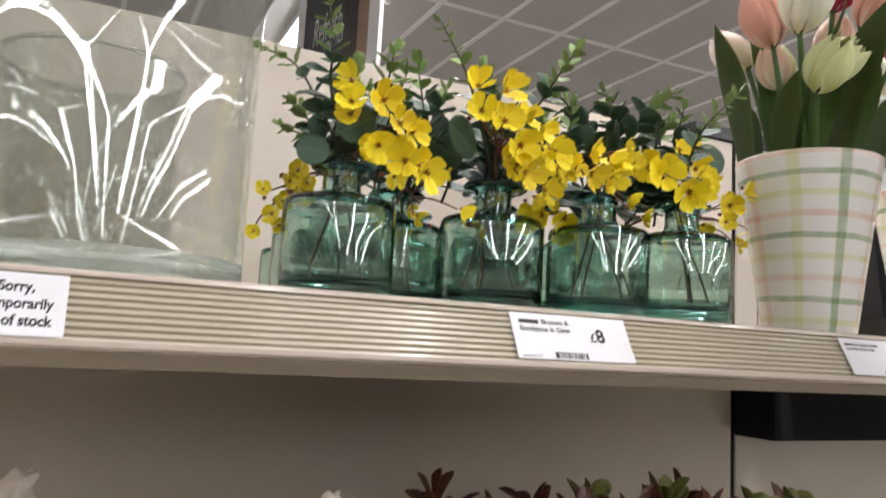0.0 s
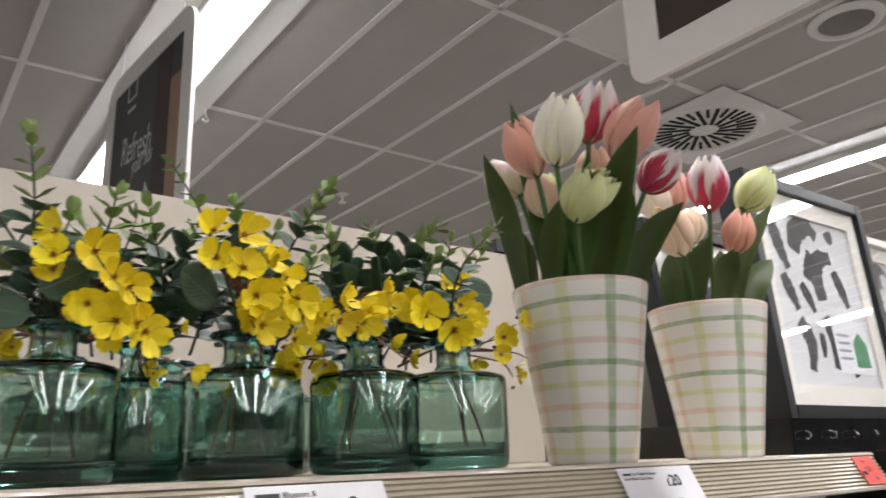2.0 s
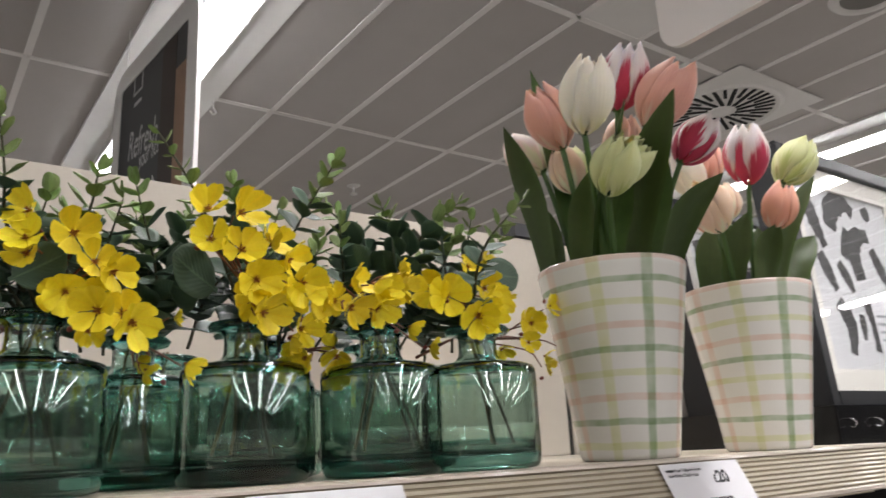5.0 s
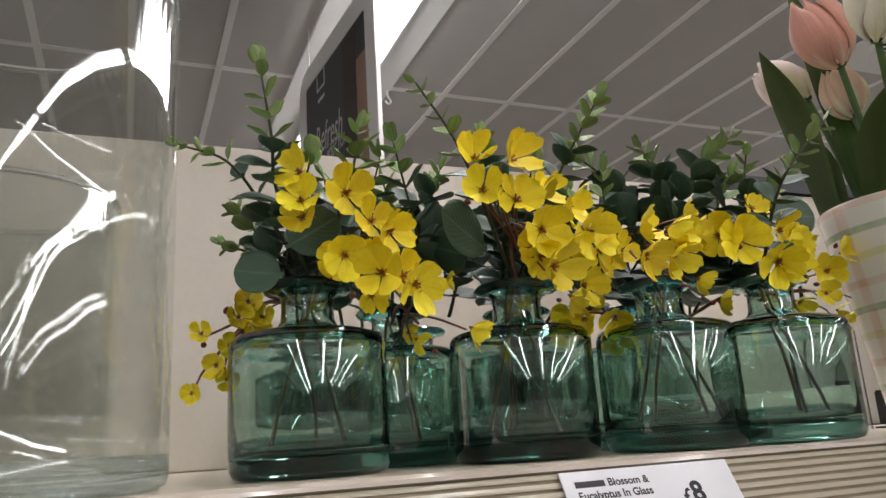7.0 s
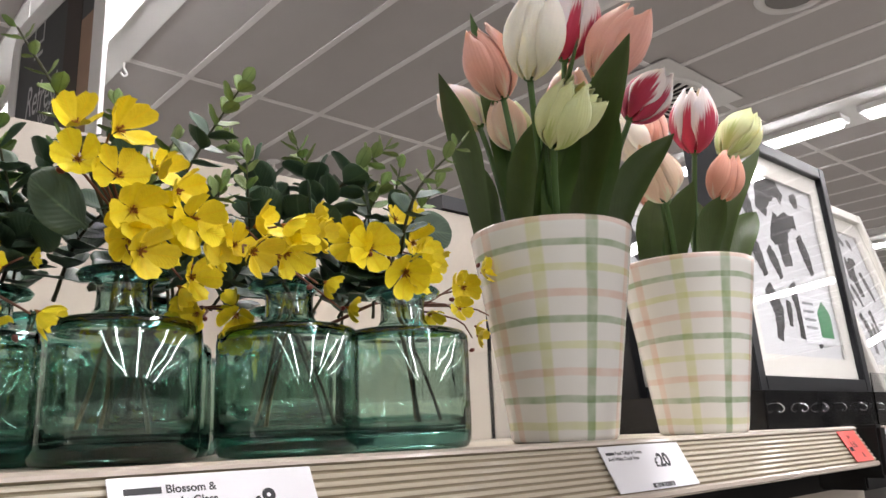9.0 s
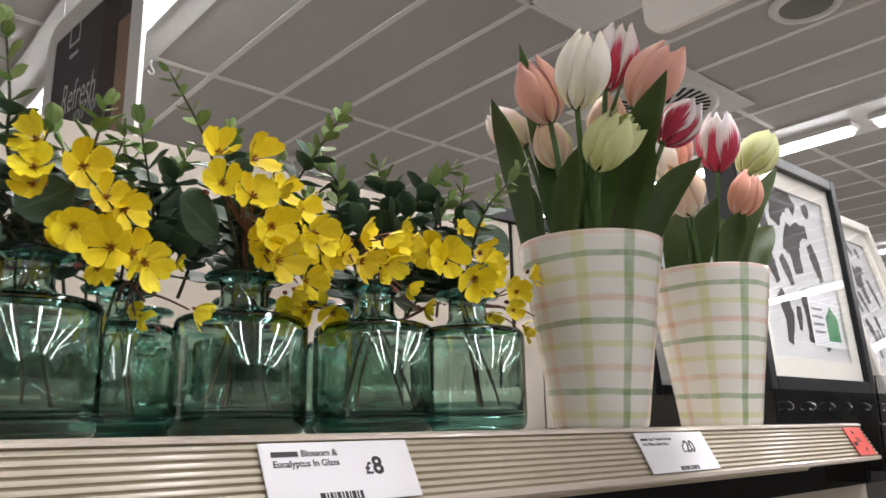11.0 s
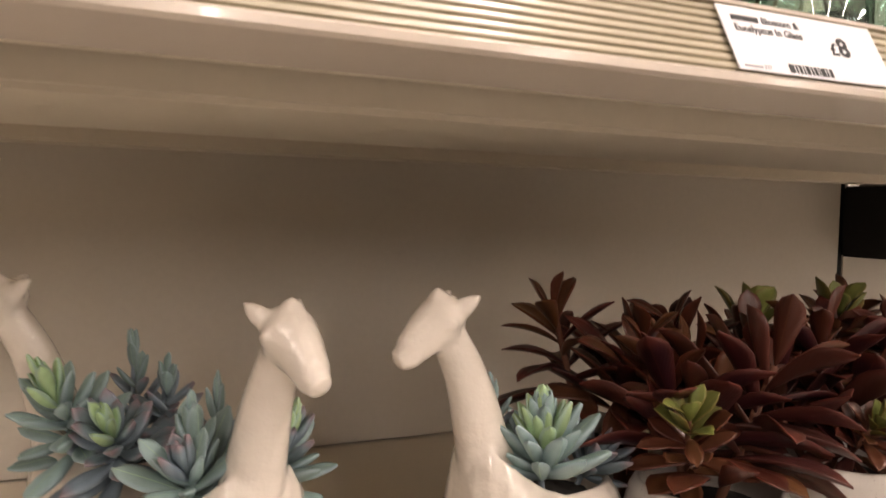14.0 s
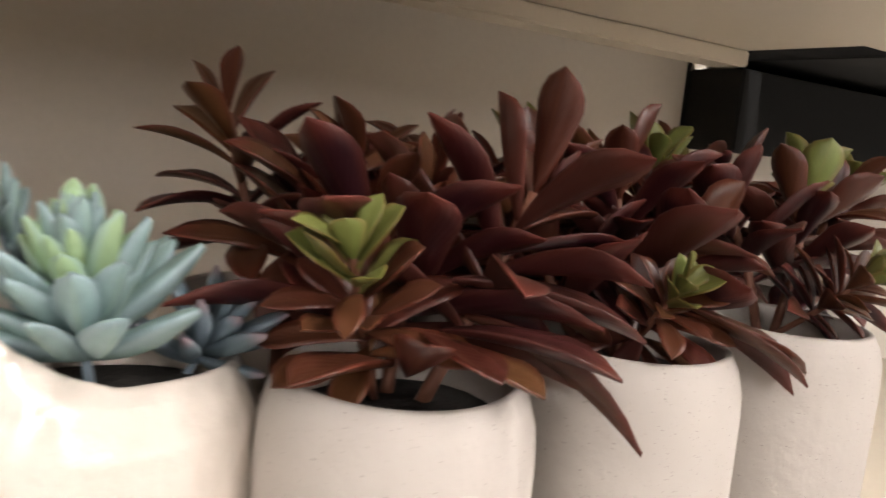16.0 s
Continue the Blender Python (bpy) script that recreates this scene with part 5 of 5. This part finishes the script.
def rosette(owner, foot, crown, count, size, kinds, seed, spread=(80, 15), lengthen=1.0, name="rosette", table=None, thick=0.0014):
    """Leaves in a spiral up a short stem; kinds: leaf sorts from the outside inwards."""
    rnd = random.Random(seed)
    o = owner.matrix_world.inverted()
    a, b = o @ Vector(foot), o @ Vector(crown)
    rot = o.to_3x3()
    s = part(name, tube("stem", [a, a.lerp(b, 0.5) + Vector((rnd.uniform(-.003, .003), 0.002, 0)), b], [thick, thick * 0.8], M_TWIG if table is LANCE else M_SUCDARK, 7, 8), owner)
    axis = (b - a).normalized()
    line = [a.lerp(b, t / 20) for t in range(21)]
    for k in range(count):
        u = k / max(count - 1, 1)
        ang = radians(137.5 * k + rnd.uniform(-15, 15))
        tilt = radians(spread[0] + (spread[1] - spread[0]) * u + rnd.uniform(-8, 8))
        side = axis.orthogonal().normalized()
        side.rotate(Matrix.Rotation(ang, 3, axis))
        d = axis * math.cos(tilt) + side * math.sin(tilt)
        up = axis * math.sin(tilt) - side * math.cos(tilt)
        at = line[int((0.35 + 0.65 * u * lengthen) * 20) if lengthen <= 1 else 20]
        sort = kinds[min(int(u * len(kinds)), len(kinds) - 1)]
        me = table[sort]
        me = rnd.choice(me) if isinstance(me, list) else me
        part("leaf", me, s, aim(at, d, up, size * (1.0 - 0.5 * u) * rnd.uniform(0.82, 1.15)))
    return s


def succulent(x, y, z, label, group="planter succulents"):
    t = thing("succulent", pose(x, y, z), label, "succulent", group)
    part("soil", lathe("soil", [(0.0, 0.009), (0.018, 0.008), (0.0290, 0.006), (0.0275, -0.012), (0.0, -0.012)], [M_SOIL], 24, wobble=0.05), t, Matrix.Diagonal((1.08, 0.64, 1, 1)), "dark soil")
    return t


SZ = LOWER + 0.0925
SUCL = "artificial blue-green succulent rosettes planted in a giraffe planter"
s2 = succulent(-0.030, 0.072, SZ, SUCL)
rosette(s2, (-0.027, 0.062, SZ + 0.004), (-0.032, 0.057, SZ + 0.045), 60, 0.0335, ["out", "out", "in", "out", "in"], 41, (70, 4), 1.0, table=FAT)
rosette(s2, (-0.002, 0.075, SZ + 0.004), (0.006, 0.068, SZ + 0.022), 22, 0.027, ["dark", "dark", "dark"], 42, (80, 10), 1.0, table=FAT)
rosette(s2, (-0.042, 0.082, SZ + 0.010), (-0.044, 0.084, SZ + 0.050), 18, 0.022, ["dark", "out"], 43, (85, 10), 1.0, table=FAT)
s1 = succulent(-0.163, 0.093, SZ, SUCL)
rosette(s1, (-0.148, 0.098, SZ), (-0.139, 0.085, SZ + 0.044), 30, 0.030, ["out", "out", "dark", "in"], 44, (85, 10), 1.0, table=FAT)
rosette(s1, (-0.172, 0.090, SZ + 0.006), (-0.182, 0.070, SZ + 0.038), 24, 0.034, ["out", "out", "dark"], 45, (92, 10), 1.0, table=FAT)
rosette(s1, (-0.175, 0.100, SZ), (-0.178, 0.080, SZ + 0.052), 12, 0.034, ["out", "out"], 46, (45, 10), 1.0, table=FAT)
rosette(s1, (-0.165, 0.105, SZ), (-0.165, 0.108, SZ + 0.054), 14, 0.024, ["dark", "out"], 56, (75, 10), 1.0, table=FAT)
s0 = succulent(-0.197, 0.180, SZ, SUCL)
rosette(s0, (-0.212, 0.168, SZ), (-0.232, 0.140, SZ + 0.058), 36, 0.036, ["out", "out", "in"], 47, (88, 10), 1.0, table=FAT)
rosette(s0, (-0.195, 0.160, SZ), (-0.208, 0.122, SZ + 0.042), 36, 0.036, ["dark", "dark", "in"], 48, (92, 8), 1.0, table=FAT)
rosette(s0, (-0.190, 0.185, SZ), (-0.196, 0.170, SZ + 0.066), 16, 0.026, ["dark", "out"], 49, (80, 10), 1.0, table=FAT)
rosette(s0, (-0.180, 0.175, SZ), (-0.182, 0.150, SZ + 0.058), 18, 0.026, ["dark", "dark", "out"], 57, (85, 10), 1.0, table=FAT)

# ---- speckled pots with red-leaved succulents ----
R_P = 0.0390
SPOT = lathe("pot", [(0.0, 0.002), (0.033, 0.001), (0.0365, 0.003), (0.0385, 0.010), (R_P, 0.05), (R_P, 0.085), (0.0382, 0.0945), (0.0362, 0.1015), (0.0335, 0.1065), (0.0318, 0.1072), (0.0308, 0.1055), (0.0302, 0.098), (0.0300, 0.088), (0.0, 0.088)], [M_STONE], 56, wobble=0.02)


def red_plant(x, y, turn, label="speckled off-white stoneware pot with an artificial red-leaved succulent"):
    t = thing("potted_succulent", pose(x, y, LOWER, 0, 0, turn), label, "potted plant", "red succulents")
    part("pot", SPOT, t, None, "matt speckled stoneware pot")
    part("soil", lathe("soil", [(0.0, 0.0965), (0.015, 0.0955), (0.0295, 0.094), (0.029, 0.089), (0.0, 0.089)], [M_SOIL], 24, wobble=0.05), t, None, "dark soil")
    return t


def single_leaf(owner, foot, tip, sort, up=(0, 0, 1), k=0):
    o = owner.matrix_world.inverted()
    a, b = o @ Vector(foot), o @ Vector(tip)
    return part("leaf", LANCE[sort][k], owner, aim(a, b - a, up, (b - a).length))


RZ = LOWER + 0.095
pA = red_plant(0.0471, 0.0377, 0)
pB = red_plant(0.1450, 0.0430, 70)
pC = red_plant(0.2420, 0.0450, 150)
pD = red_plant(0.0450, 0.1400, 200)
pE = red_plant(0.1450, 0.1400, 260)
pF = red_plant(0.2450, 0.1450, 300)
pG = red_plant(0.3420, 0.1100, 20)
rosette(pA, (0.044, 0.046, RZ), (0.023, 0.026, 1.272), 28, 0.0335, ["mid", "mid", "young"], 61, (80, 30), table=LANCE)
rosette(pA, (0.056, 0.040, RZ), (0.094, 0.045, 1.286), 18, 0.0699, ["red", "red", "red", "mid"], 62, (80, 32), table=LANCE, thick=0.0024)
rosette(pA, (0.045, 0.050, RZ), (0.055, 0.075, 1.274), 15, 0.0672, ["red", "red", "mid"], 63, (80, 39), table=LANCE, thick=0.002)
rosette(pD, (0.045, 0.140, RZ), (0.033, 0.152, 1.302), 17, 0.0564, ["red", "red", "red", "mid"], 64, (80, 26), table=LANCE, thick=0.0022)
rosette(pD, (0.055, 0.130, RZ), (0.074, 0.120, 1.288), 20, 0.0591, ["red", "red", "mid"], 65, (80, 34), table=LANCE, thick=0.0022)
rosette(pB, (0.146, 0.050, RZ), (0.142, 0.024, 1.258), 30, 0.0330, ["red", "mid", "mid", "young"], 66, (80, 24), table=LANCE)
rosette(pB, (0.150, 0.055, RZ), (0.168, 0.080, 1.290), 18, 0.0645, ["red", "red", "red", "mid"], 67, (80, 34), table=LANCE, thick=0.0022)
rosette(pB, (0.135, 0.055, RZ), (0.125, 0.080, 1.275), 15, 0.0618, ["red", "red", "mid"], 68, (80, 34), table=LANCE, thick=0.0022)
rosette(pE, (0.145, 0.140, RZ), (0.163, 0.128, 1.296), 22, 0.0538, ["red", "red", "mid", "young"], 69, (80, 29), table=LANCE, thick=0.0022)
rosette(pE, (0.140, 0.140, RZ), (0.120, 0.150, 1.290), 18, 0.0618, ["red", "red", "mid"], 70, (80, 34), table=LANCE, thick=0.0022)
rosette(pC, (0.245, 0.055, RZ), (0.262, 0.022, 1.262), 33, 0.0310, ["red", "mid", "mid", "young"], 71, (80, 24), table=LANCE)
rosette(pC, (0.240, 0.055, RZ), (0.232, 0.080, 1.290), 18, 0.0618, ["red", "red", "red"], 72, (80, 34), table=LANCE, thick=0.0022)
rosette(pC, (0.250, 0.055, RZ), (0.285, 0.070, 1.290), 20, 0.0564, ["red", "red", "mid", "young"], 73, (80, 29), table=LANCE, thick=0.0022)
rosette(pF, (0.245, 0.145, RZ), (0.245, 0.130, 1.296), 22, 0.0591, ["red", "red", "mid", "young"], 74, (80, 29), table=LANCE, thick=0.0022)
rosette(pF, (0.250, 0.145, RZ), (0.280, 0.150, 1.290), 18, 0.0591, ["red", "red", "mid"], 75, (80, 29), table=LANCE, thick=0.0022)
rosette(pG, (0.342, 0.110, RZ), (0.350, 0.090, 1.290), 23, 0.0591, ["red", "red", "mid", "young"], 76, (80, 29), table=LANCE, thick=0.0022)
for k, (own, fx, fy, cx, cy, cz) in enumerate(((pD, 0.045, 0.13, 0.092, 0.10, 1.278), (pD, 0.05, 0.13, 0.058, 0.10, 1.285), (pE, 0.145, 0.13, 0.140, 0.105, 1.285), (pE, 0.15, 0.13, 0.195, 0.110, 1.280), (pF, 0.245, 0.135, 0.215, 0.105, 1.285), (pF, 0.25, 0.135, 0.270, 0.105, 1.280), (pG, 0.342, 0.1, 0.320, 0.075, 1.285), (pA, 0.05, 0.05, 0.075, 0.070, 1.270), (pB, 0.15, 0.055, 0.185, 0.060, 1.268))):
    rosette(own, (fx, fy, RZ), (cx, cy, cz), 16, 0.0605, ["red", "red", "red", "mid"], 160 + k, (85, 35), table=LANCE, thick=0.0022)
single_leaf(pA, (0.052, 0.028, 1.250), (0.082, -0.008, 1.256), "red", k=0)
single_leaf(pA, (0.046, 0.026, 1.250), (0.060, -0.006, 1.241), "mid", k=1)
single_leaf(pA, (0.042, 0.022, 1.252), (0.045, -0.008, 1.247), "mid", k=1)
single_leaf(pA, (0.040, 0.024, 1.240), (0.027, -0.004, 1.256), "mid", (0, -0.4, 1), 1)
single_leaf(pA, (0.038, 0.028, 1.242), (0.004, 0.012, 1.252), "mid", k=0)
single_leaf(pA, (0.060, 0.036, 1.262), (0.108, 0.006, 1.262), "red", k=0)
single_leaf(pB, (0.150, 0.024, 1.252), (0.180, -0.006, 1.241), "red", k=0)
single_leaf(pB, (0.150, 0.030, 1.250), (0.190, 0.002, 1.240), "mid", k=0)

# ---- hanging header sign behind the shelving ----
FACE = Matrix(((0, 0, -1, 0), (-1, 0, 0, 0), (0, 1, 0, 0), (0, 0, 0, 1)))     # reads towards -y, faces -x


def outline_slab(name, outline, depth, m):
    """A slab from an outline in local x, y; its front at z = 0."""
    n = len(outline)
    verts = [(x, y, z) for z in (0, -depth) for x, y in outline]
    faces = [tuple(range(n)), tuple(range(2 * n - 1, n - 1, -1))] + [(k, n + k, n + (k + 1) % n, (k + 1) % n) for k in range(n)]
    return mesh(name, verts, faces, [m], None, False)


def frame_slab(name, out, inn, depth, m):
    """A flat ring between two outlines of equal count."""
    n = len(out)
    verts = [(x, y, z) for z in (0, -depth) for x, y in out + inn]
    faces = []
    for k in range(n):
        j = (k + 1) % n
        faces += [(k, j, n + j, n + k), (2 * n + k, 3 * n + k, 3 * n + j, 2 * n + j), (k, 2 * n + k, 2 * n + j, j), (n + k, n + j, 3 * n + j, 3 * n + k)]
    return mesh(name, verts, faces, [m], None, False)


def rounded(w, h, r, inset=0.0):
    pts = []
    for cx, cy, a0 in ((w - r, h - r, 0), (r, h - r, 90), (r, r, 180), (w - r, r, 270)):
        for k in range(7):
            a = radians(a0 + 15 * k)
            rr = max(r - inset, 0.002)
            pts.append((cx + rr * math.cos(a), cy + rr * math.sin(a)))
    return pts


SW, SH, RIM = 0.704, 0.78, 0.072
SZ0 = 1.936
sign = thing("header_sign", pose(0.357, 2.089, SZ0, 0, 0, 4.5) @ FACE @ Matrix.Scale(0.957, 4), "charcoal printed sign with a white rounded border hanging behind the shelving", "sign")
part("board", outline_slab("board", rounded(SW, SH, 0.085, RIM), 0.006, M_SIGN), sign, pose(0, 0, -0.003))
part("border", frame_slab("border", rounded(SW, SH, 0.085), rounded(SW, SH, 0.085, RIM), 0.012, M_WHITE), sign, None, "white rounded border")
part("print_panel", box("print_panel", (0.440, RIM + 0.004, -0.0028), (0.548, SH - RIM - 0.006, -0.0020), M_SIGNDARK), sign)
part("print_panel", box("print_panel", (0.550, RIM + 0.004, -0.0028), (SW - RIM - 0.002, 0.585, -0.0020), M_SIGNBROWN), sign)
part("print_mark", outline_slab("print_mark", [(0.36, 0.215), (0.46, 0.235), (0.40, 0.315)], 0.0006, M_CHALK), sign, pose(0, 0, -0.0016))
slant = Matrix(((1, 0.22, 0, 0), (0, 1, 0, 0), (0, 0, 1, 0), (0, 0, 0, 1)))
lettering("Refresh", 0.135, M_CHALK, sign, pose(0.165, 0.432, -0.0022) @ slant, squeeze=0.62)
lettering("your home", 0.082, M_CHALK, sign, pose(0.275, 0.372, -0.0022), squeeze=0.58)
part("emblem", frame_slab("emblem", [(0.10, 0.17), (0.16, 0.17), (0.16, 0.215), (0.13, 0.24), (0.10, 0.215)], [(0.106, 0.176), (0.154, 0.176), (0.154, 0.212), (0.13, 0.232), (0.106, 0.212)], 0.0006, M_CHALK), sign, pose(0.055, 0.415, -0.0018) @ Matrix.Diagonal((1.35, 1.35, 1, 1)))
part("print_bar", box("print_bar", (0.20, 0.605, -0.0028), (0.265, 0.617, -0.0020), M_CHALK), sign)
for hx in (0.10, SW - 0.10):
    part("hanger", tube("hanger", [(hx, SH - 0.01, -0.006), (hx, SH + 0.04, -0.006), (hx, (CEIL - SZ0) / 0.957, -0.006)], [0.002, 0.002], M_WHITE, 6, 4), sign)

# hanging sign that stands out over the aisle
def squared(w, h, inset):
    pts = []
    for x, y in ((w - inset, h - inset), (inset, h - inset), (inset, inset), (w - inset, inset)):
        pts += [(x, y)] * 7
    return pts


hang = thing("hanging_sign", pose(0.392, 0.024, 1.789) @ FACE, "white framed sign with dark picture standing out over the aisle", "sign")
part("surround", frame_slab("surround", rounded(0.62, 0.46, 0.022), [(x + (0.0005 * (k % 7)), y) for k, (x, y) in enumerate(squared(0.62, 0.46, 0.036))], 0.006, M_WHITE), hang)
part("picture", box("picture", (0.0365, 0.0365, -0.0055), (0.583, 0.423, -0.0015), M_SIGNDARK), hang, None, "dark brown picture")
part("hanger", tube("hanger", [(0.1, 0.455, -0.003), (0.1, 0.7, -0.003), (0.1, 1.02, -0.003)], [0.002, 0.002], M_WHITE, 6, 4), hang)
part("hanger", tube("hanger", [(0.5, 0.455, -0.003), (0.5, 0.7, -0.003), (0.5, 1.02, -0.003)], [0.002, 0.002], M_WHITE, 6, 4), hang)

# ---- picture frames on the neighbouring shelf ----
def brush_stroke(pts, width):
    line = curve_points([(x, y, 0) for x, y in pts], 12)
    verts, faces = [], []
    for j, p in enumerate(line):
        d = (line[min(j + 1, 12)] - line[max(j - 1, 0)]).normalized()
        s = Vector((-d.y, d.x, 0))
        w = width / 2 * (0.55 + 0.45 * math.sin(math.pi * min(j / 12 + 0.12, 1.0))) * (1 + 0.12 * math.sin(j * 2.3))
        verts += [p + s * w, p - s * w]
    for j in range(12):
        faces.append((2 * j, 2 * j + 1, 2 * j + 3, 2 * j + 2))
    return mesh("brush_stroke", verts, faces, [M_BRUSH], None, False)


STROKES = [([(.1, .95), (.14, .8), (.2, .66)], .07), ([(.3, .78), (.36, .9), (.5, .96), (.6, .9)], .09), ([(.75, .96), (.78, .88)], .06), ([(.38, .62), (.44, .72), (.47, .8)], .05), ([(.52, .5), (.5, .66), (.58, .76), (.72, .78)], .085), ([(.72, .7), (.78, .58), (.82, .48)], .06), ([(.12, .62), (.17, .52), (.22, .42)], .06), ([(.3, .58), (.36, .5), (.4, .42)], .05), ([(.2, .36), (.28, .24), (.24, .08)], .07), ([(.5, .4), (.55, .28), (.52, .1)], .07), ([(.75, .32), (.7, .2), (.74, .06)], .06), ([(.88, .3), (.9, .16)], .05), ([(.42, .3), (.40, .16)], .04)]


def picture_frame(x, y, w, h, lean, m, label, bar=0.018, turn=0.0, tag=False, base=0.0):
    t = thing("picture_frame", pose(x - 0.012, y, SHELF + base, 0, 0, turn) @ pose(0, 0, 0, 90 - lean, 0, 0), label, "picture frame", "picture frames")
    d = 0.045
    for nm, lo, hi in (("stile", (0, 0, -d), (bar, h, 0)), ("stile", (w - bar, 0, -d), (w, h, 0)), ("rail", (bar, 0, -d), (w - bar, bar, 0)), ("rail", (bar, h - bar, -d), (w - bar, h, 0))):
        part(nm, box(nm, lo, hi, m, 0.0012), t)
    part("backing", box("backing", (bar, bar, -d), (w - bar, h - bar, -0.016), M_BLACK), t)
    mo = 0.028
    ix, iy, iw, ih = bar + mo, bar + mo, w - 2 * bar - 2 * mo, h - 2 * bar - 2 * mo
    out = [(bar, bar), (w - bar, bar), (w - bar, h - bar), (bar, h - bar)]
    part("mount", frame_slab("mount", out, [(ix, iy), (ix + iw, iy), (ix + iw, iy + ih), (ix, iy + ih)], 0.003, M_MOUNT), t, pose(0, 0, -0.010), "off-white mount board")
    part("print", box("print", (ix - 0.004, iy - 0.004, -0.0155), (ix + iw + 0.004, iy + ih + 0.004, -0.0145), M_PRINT), t, None, "paper print with black brush strokes")
    for pts, wd in STROKES:
        part("brush_stroke", brush_stroke([(ix + px * iw, iy + py * ih) for px, py in pts], wd * iw * 1.75), t, pose(0, 0, -0.0142))
    if tag:
        part("product_label", box("product_label", (ix + iw * 0.55, iy + ih * 0.08, -0.0138), (ix + iw * 0.98, iy + ih * 0.40, -0.0134), M_PAPER), t, None, "white product label")
        part("label_mark", outline_slab("label_mark", [(ix + iw * x, iy + ih * y) for x, y in ((0.76, 0.12), (0.93, 0.12), (0.93, 0.26), (0.845, 0.33), (0.76, 0.26))], 0.0003, M_GREENLABEL), t, pose(0, 0, -0.0131), "green label mark")
        for k in range(4):
            part("print_bar", box("print_bar", (ix + iw * 0.58, iy + ih * (0.16 + 0.045 * k), -0.0133), (ix + iw * 0.72, iy + ih * (0.175 + 0.045 * k), -0.0131), M_GREYINK), t)
    pane = part("pane", box("pane", (bar, bar, -0.0075), (w - bar, h - bar, -0.0058), M_PANE), t, None, "clear picture glass")
    pane.visible_shadow = False
    return t


STAND = 0.0425
picture_frame(0.770, 0.118, 0.335, 0.340, 3, M_FRAMEBLACK, "black framed print of black brush strokes behind glass", tag=True, base=STAND)
picture_frame(1.125, 0.110, 0.250, 0.330, 13, M_FRAMEWHITE, "pale framed brush-stroke print leaning back", tag=True, base=STAND)
picture_frame(0.800, 0.300, 0.330, 0.330, 6, M_FRAMEBLACK, "dark framed brush-stroke print standing behind another frame", base=STAND)
picture_frame(1.430, 0.220, 0.300, 0.330, 12, M_FRAMEBLACK, "black framed dark print leaning back", base=STAND)
picture_frame(1.560, 0.090, 0.300, 0.340, 12, M_FRAMEWHITE, "white framed print leaning back on the stand", base=STAND)
stand = thing("display_stand", pose(0, 0, SHELF - 0.0028), "low black display stand with chrome hooks", "display stand")
part("base", box("base", (0.715, 0.095, 0.0), (1.93, 0.42, STAND + 0.002), M_GLOSSBLACK, 0.002), stand)
hook_me = tube("hook", [(0, 0, 0), (0, -0.012, -0.002), (0, -0.02, -0.012), (0, -0.012, -0.020), (0, -0.004, -0.016)], [0.0013, 0.0013], M_CHROME, 6, 12)
for n in range(18):
    part("hook", hook_me, stand, pose(0.735 + 0.058 * n, 0.0945, 0.030, 0, 0, 25 * math.sin(n * 1.7)) @ Matrix.Scale(0.5, 4), "chrome hook")
for n, ax in enumerate((0.93, 1.04, 1.21, 1.32)):
    holder = thing("acrylic_holder", pose(ax, 0.060, SHELF - 0.0028, 0, 0, 3 * n), "clear acrylic ticket holder on the shelf", "ticket holder", "acrylic holders")
    part("upright", box("upright", (0, 0, 0.002), (0.055, 0.002, 0.065), M_ACRYLIC, 0.0005), holder)
    part("foot", box("foot", (0, -0.03, 0.0), (0.055, 0.002, 0.0018), M_ACRYLIC, 0.0004), holder)
clip = thing("shelf_bracket", pose(0.430, 0.20, SHELF), "clear plastic shelf divider standing between pots", "divider", "", "", join("divider", [(box("d", (0, 0, 0), (0.0022, 0.12, 0.085), M_ACRYLIC, 0.0005), I4), (box("d", (0.004, 0, 0), (0.020, 0.12, 0.002), M_ACRYLIC, 0.0004), I4)]))
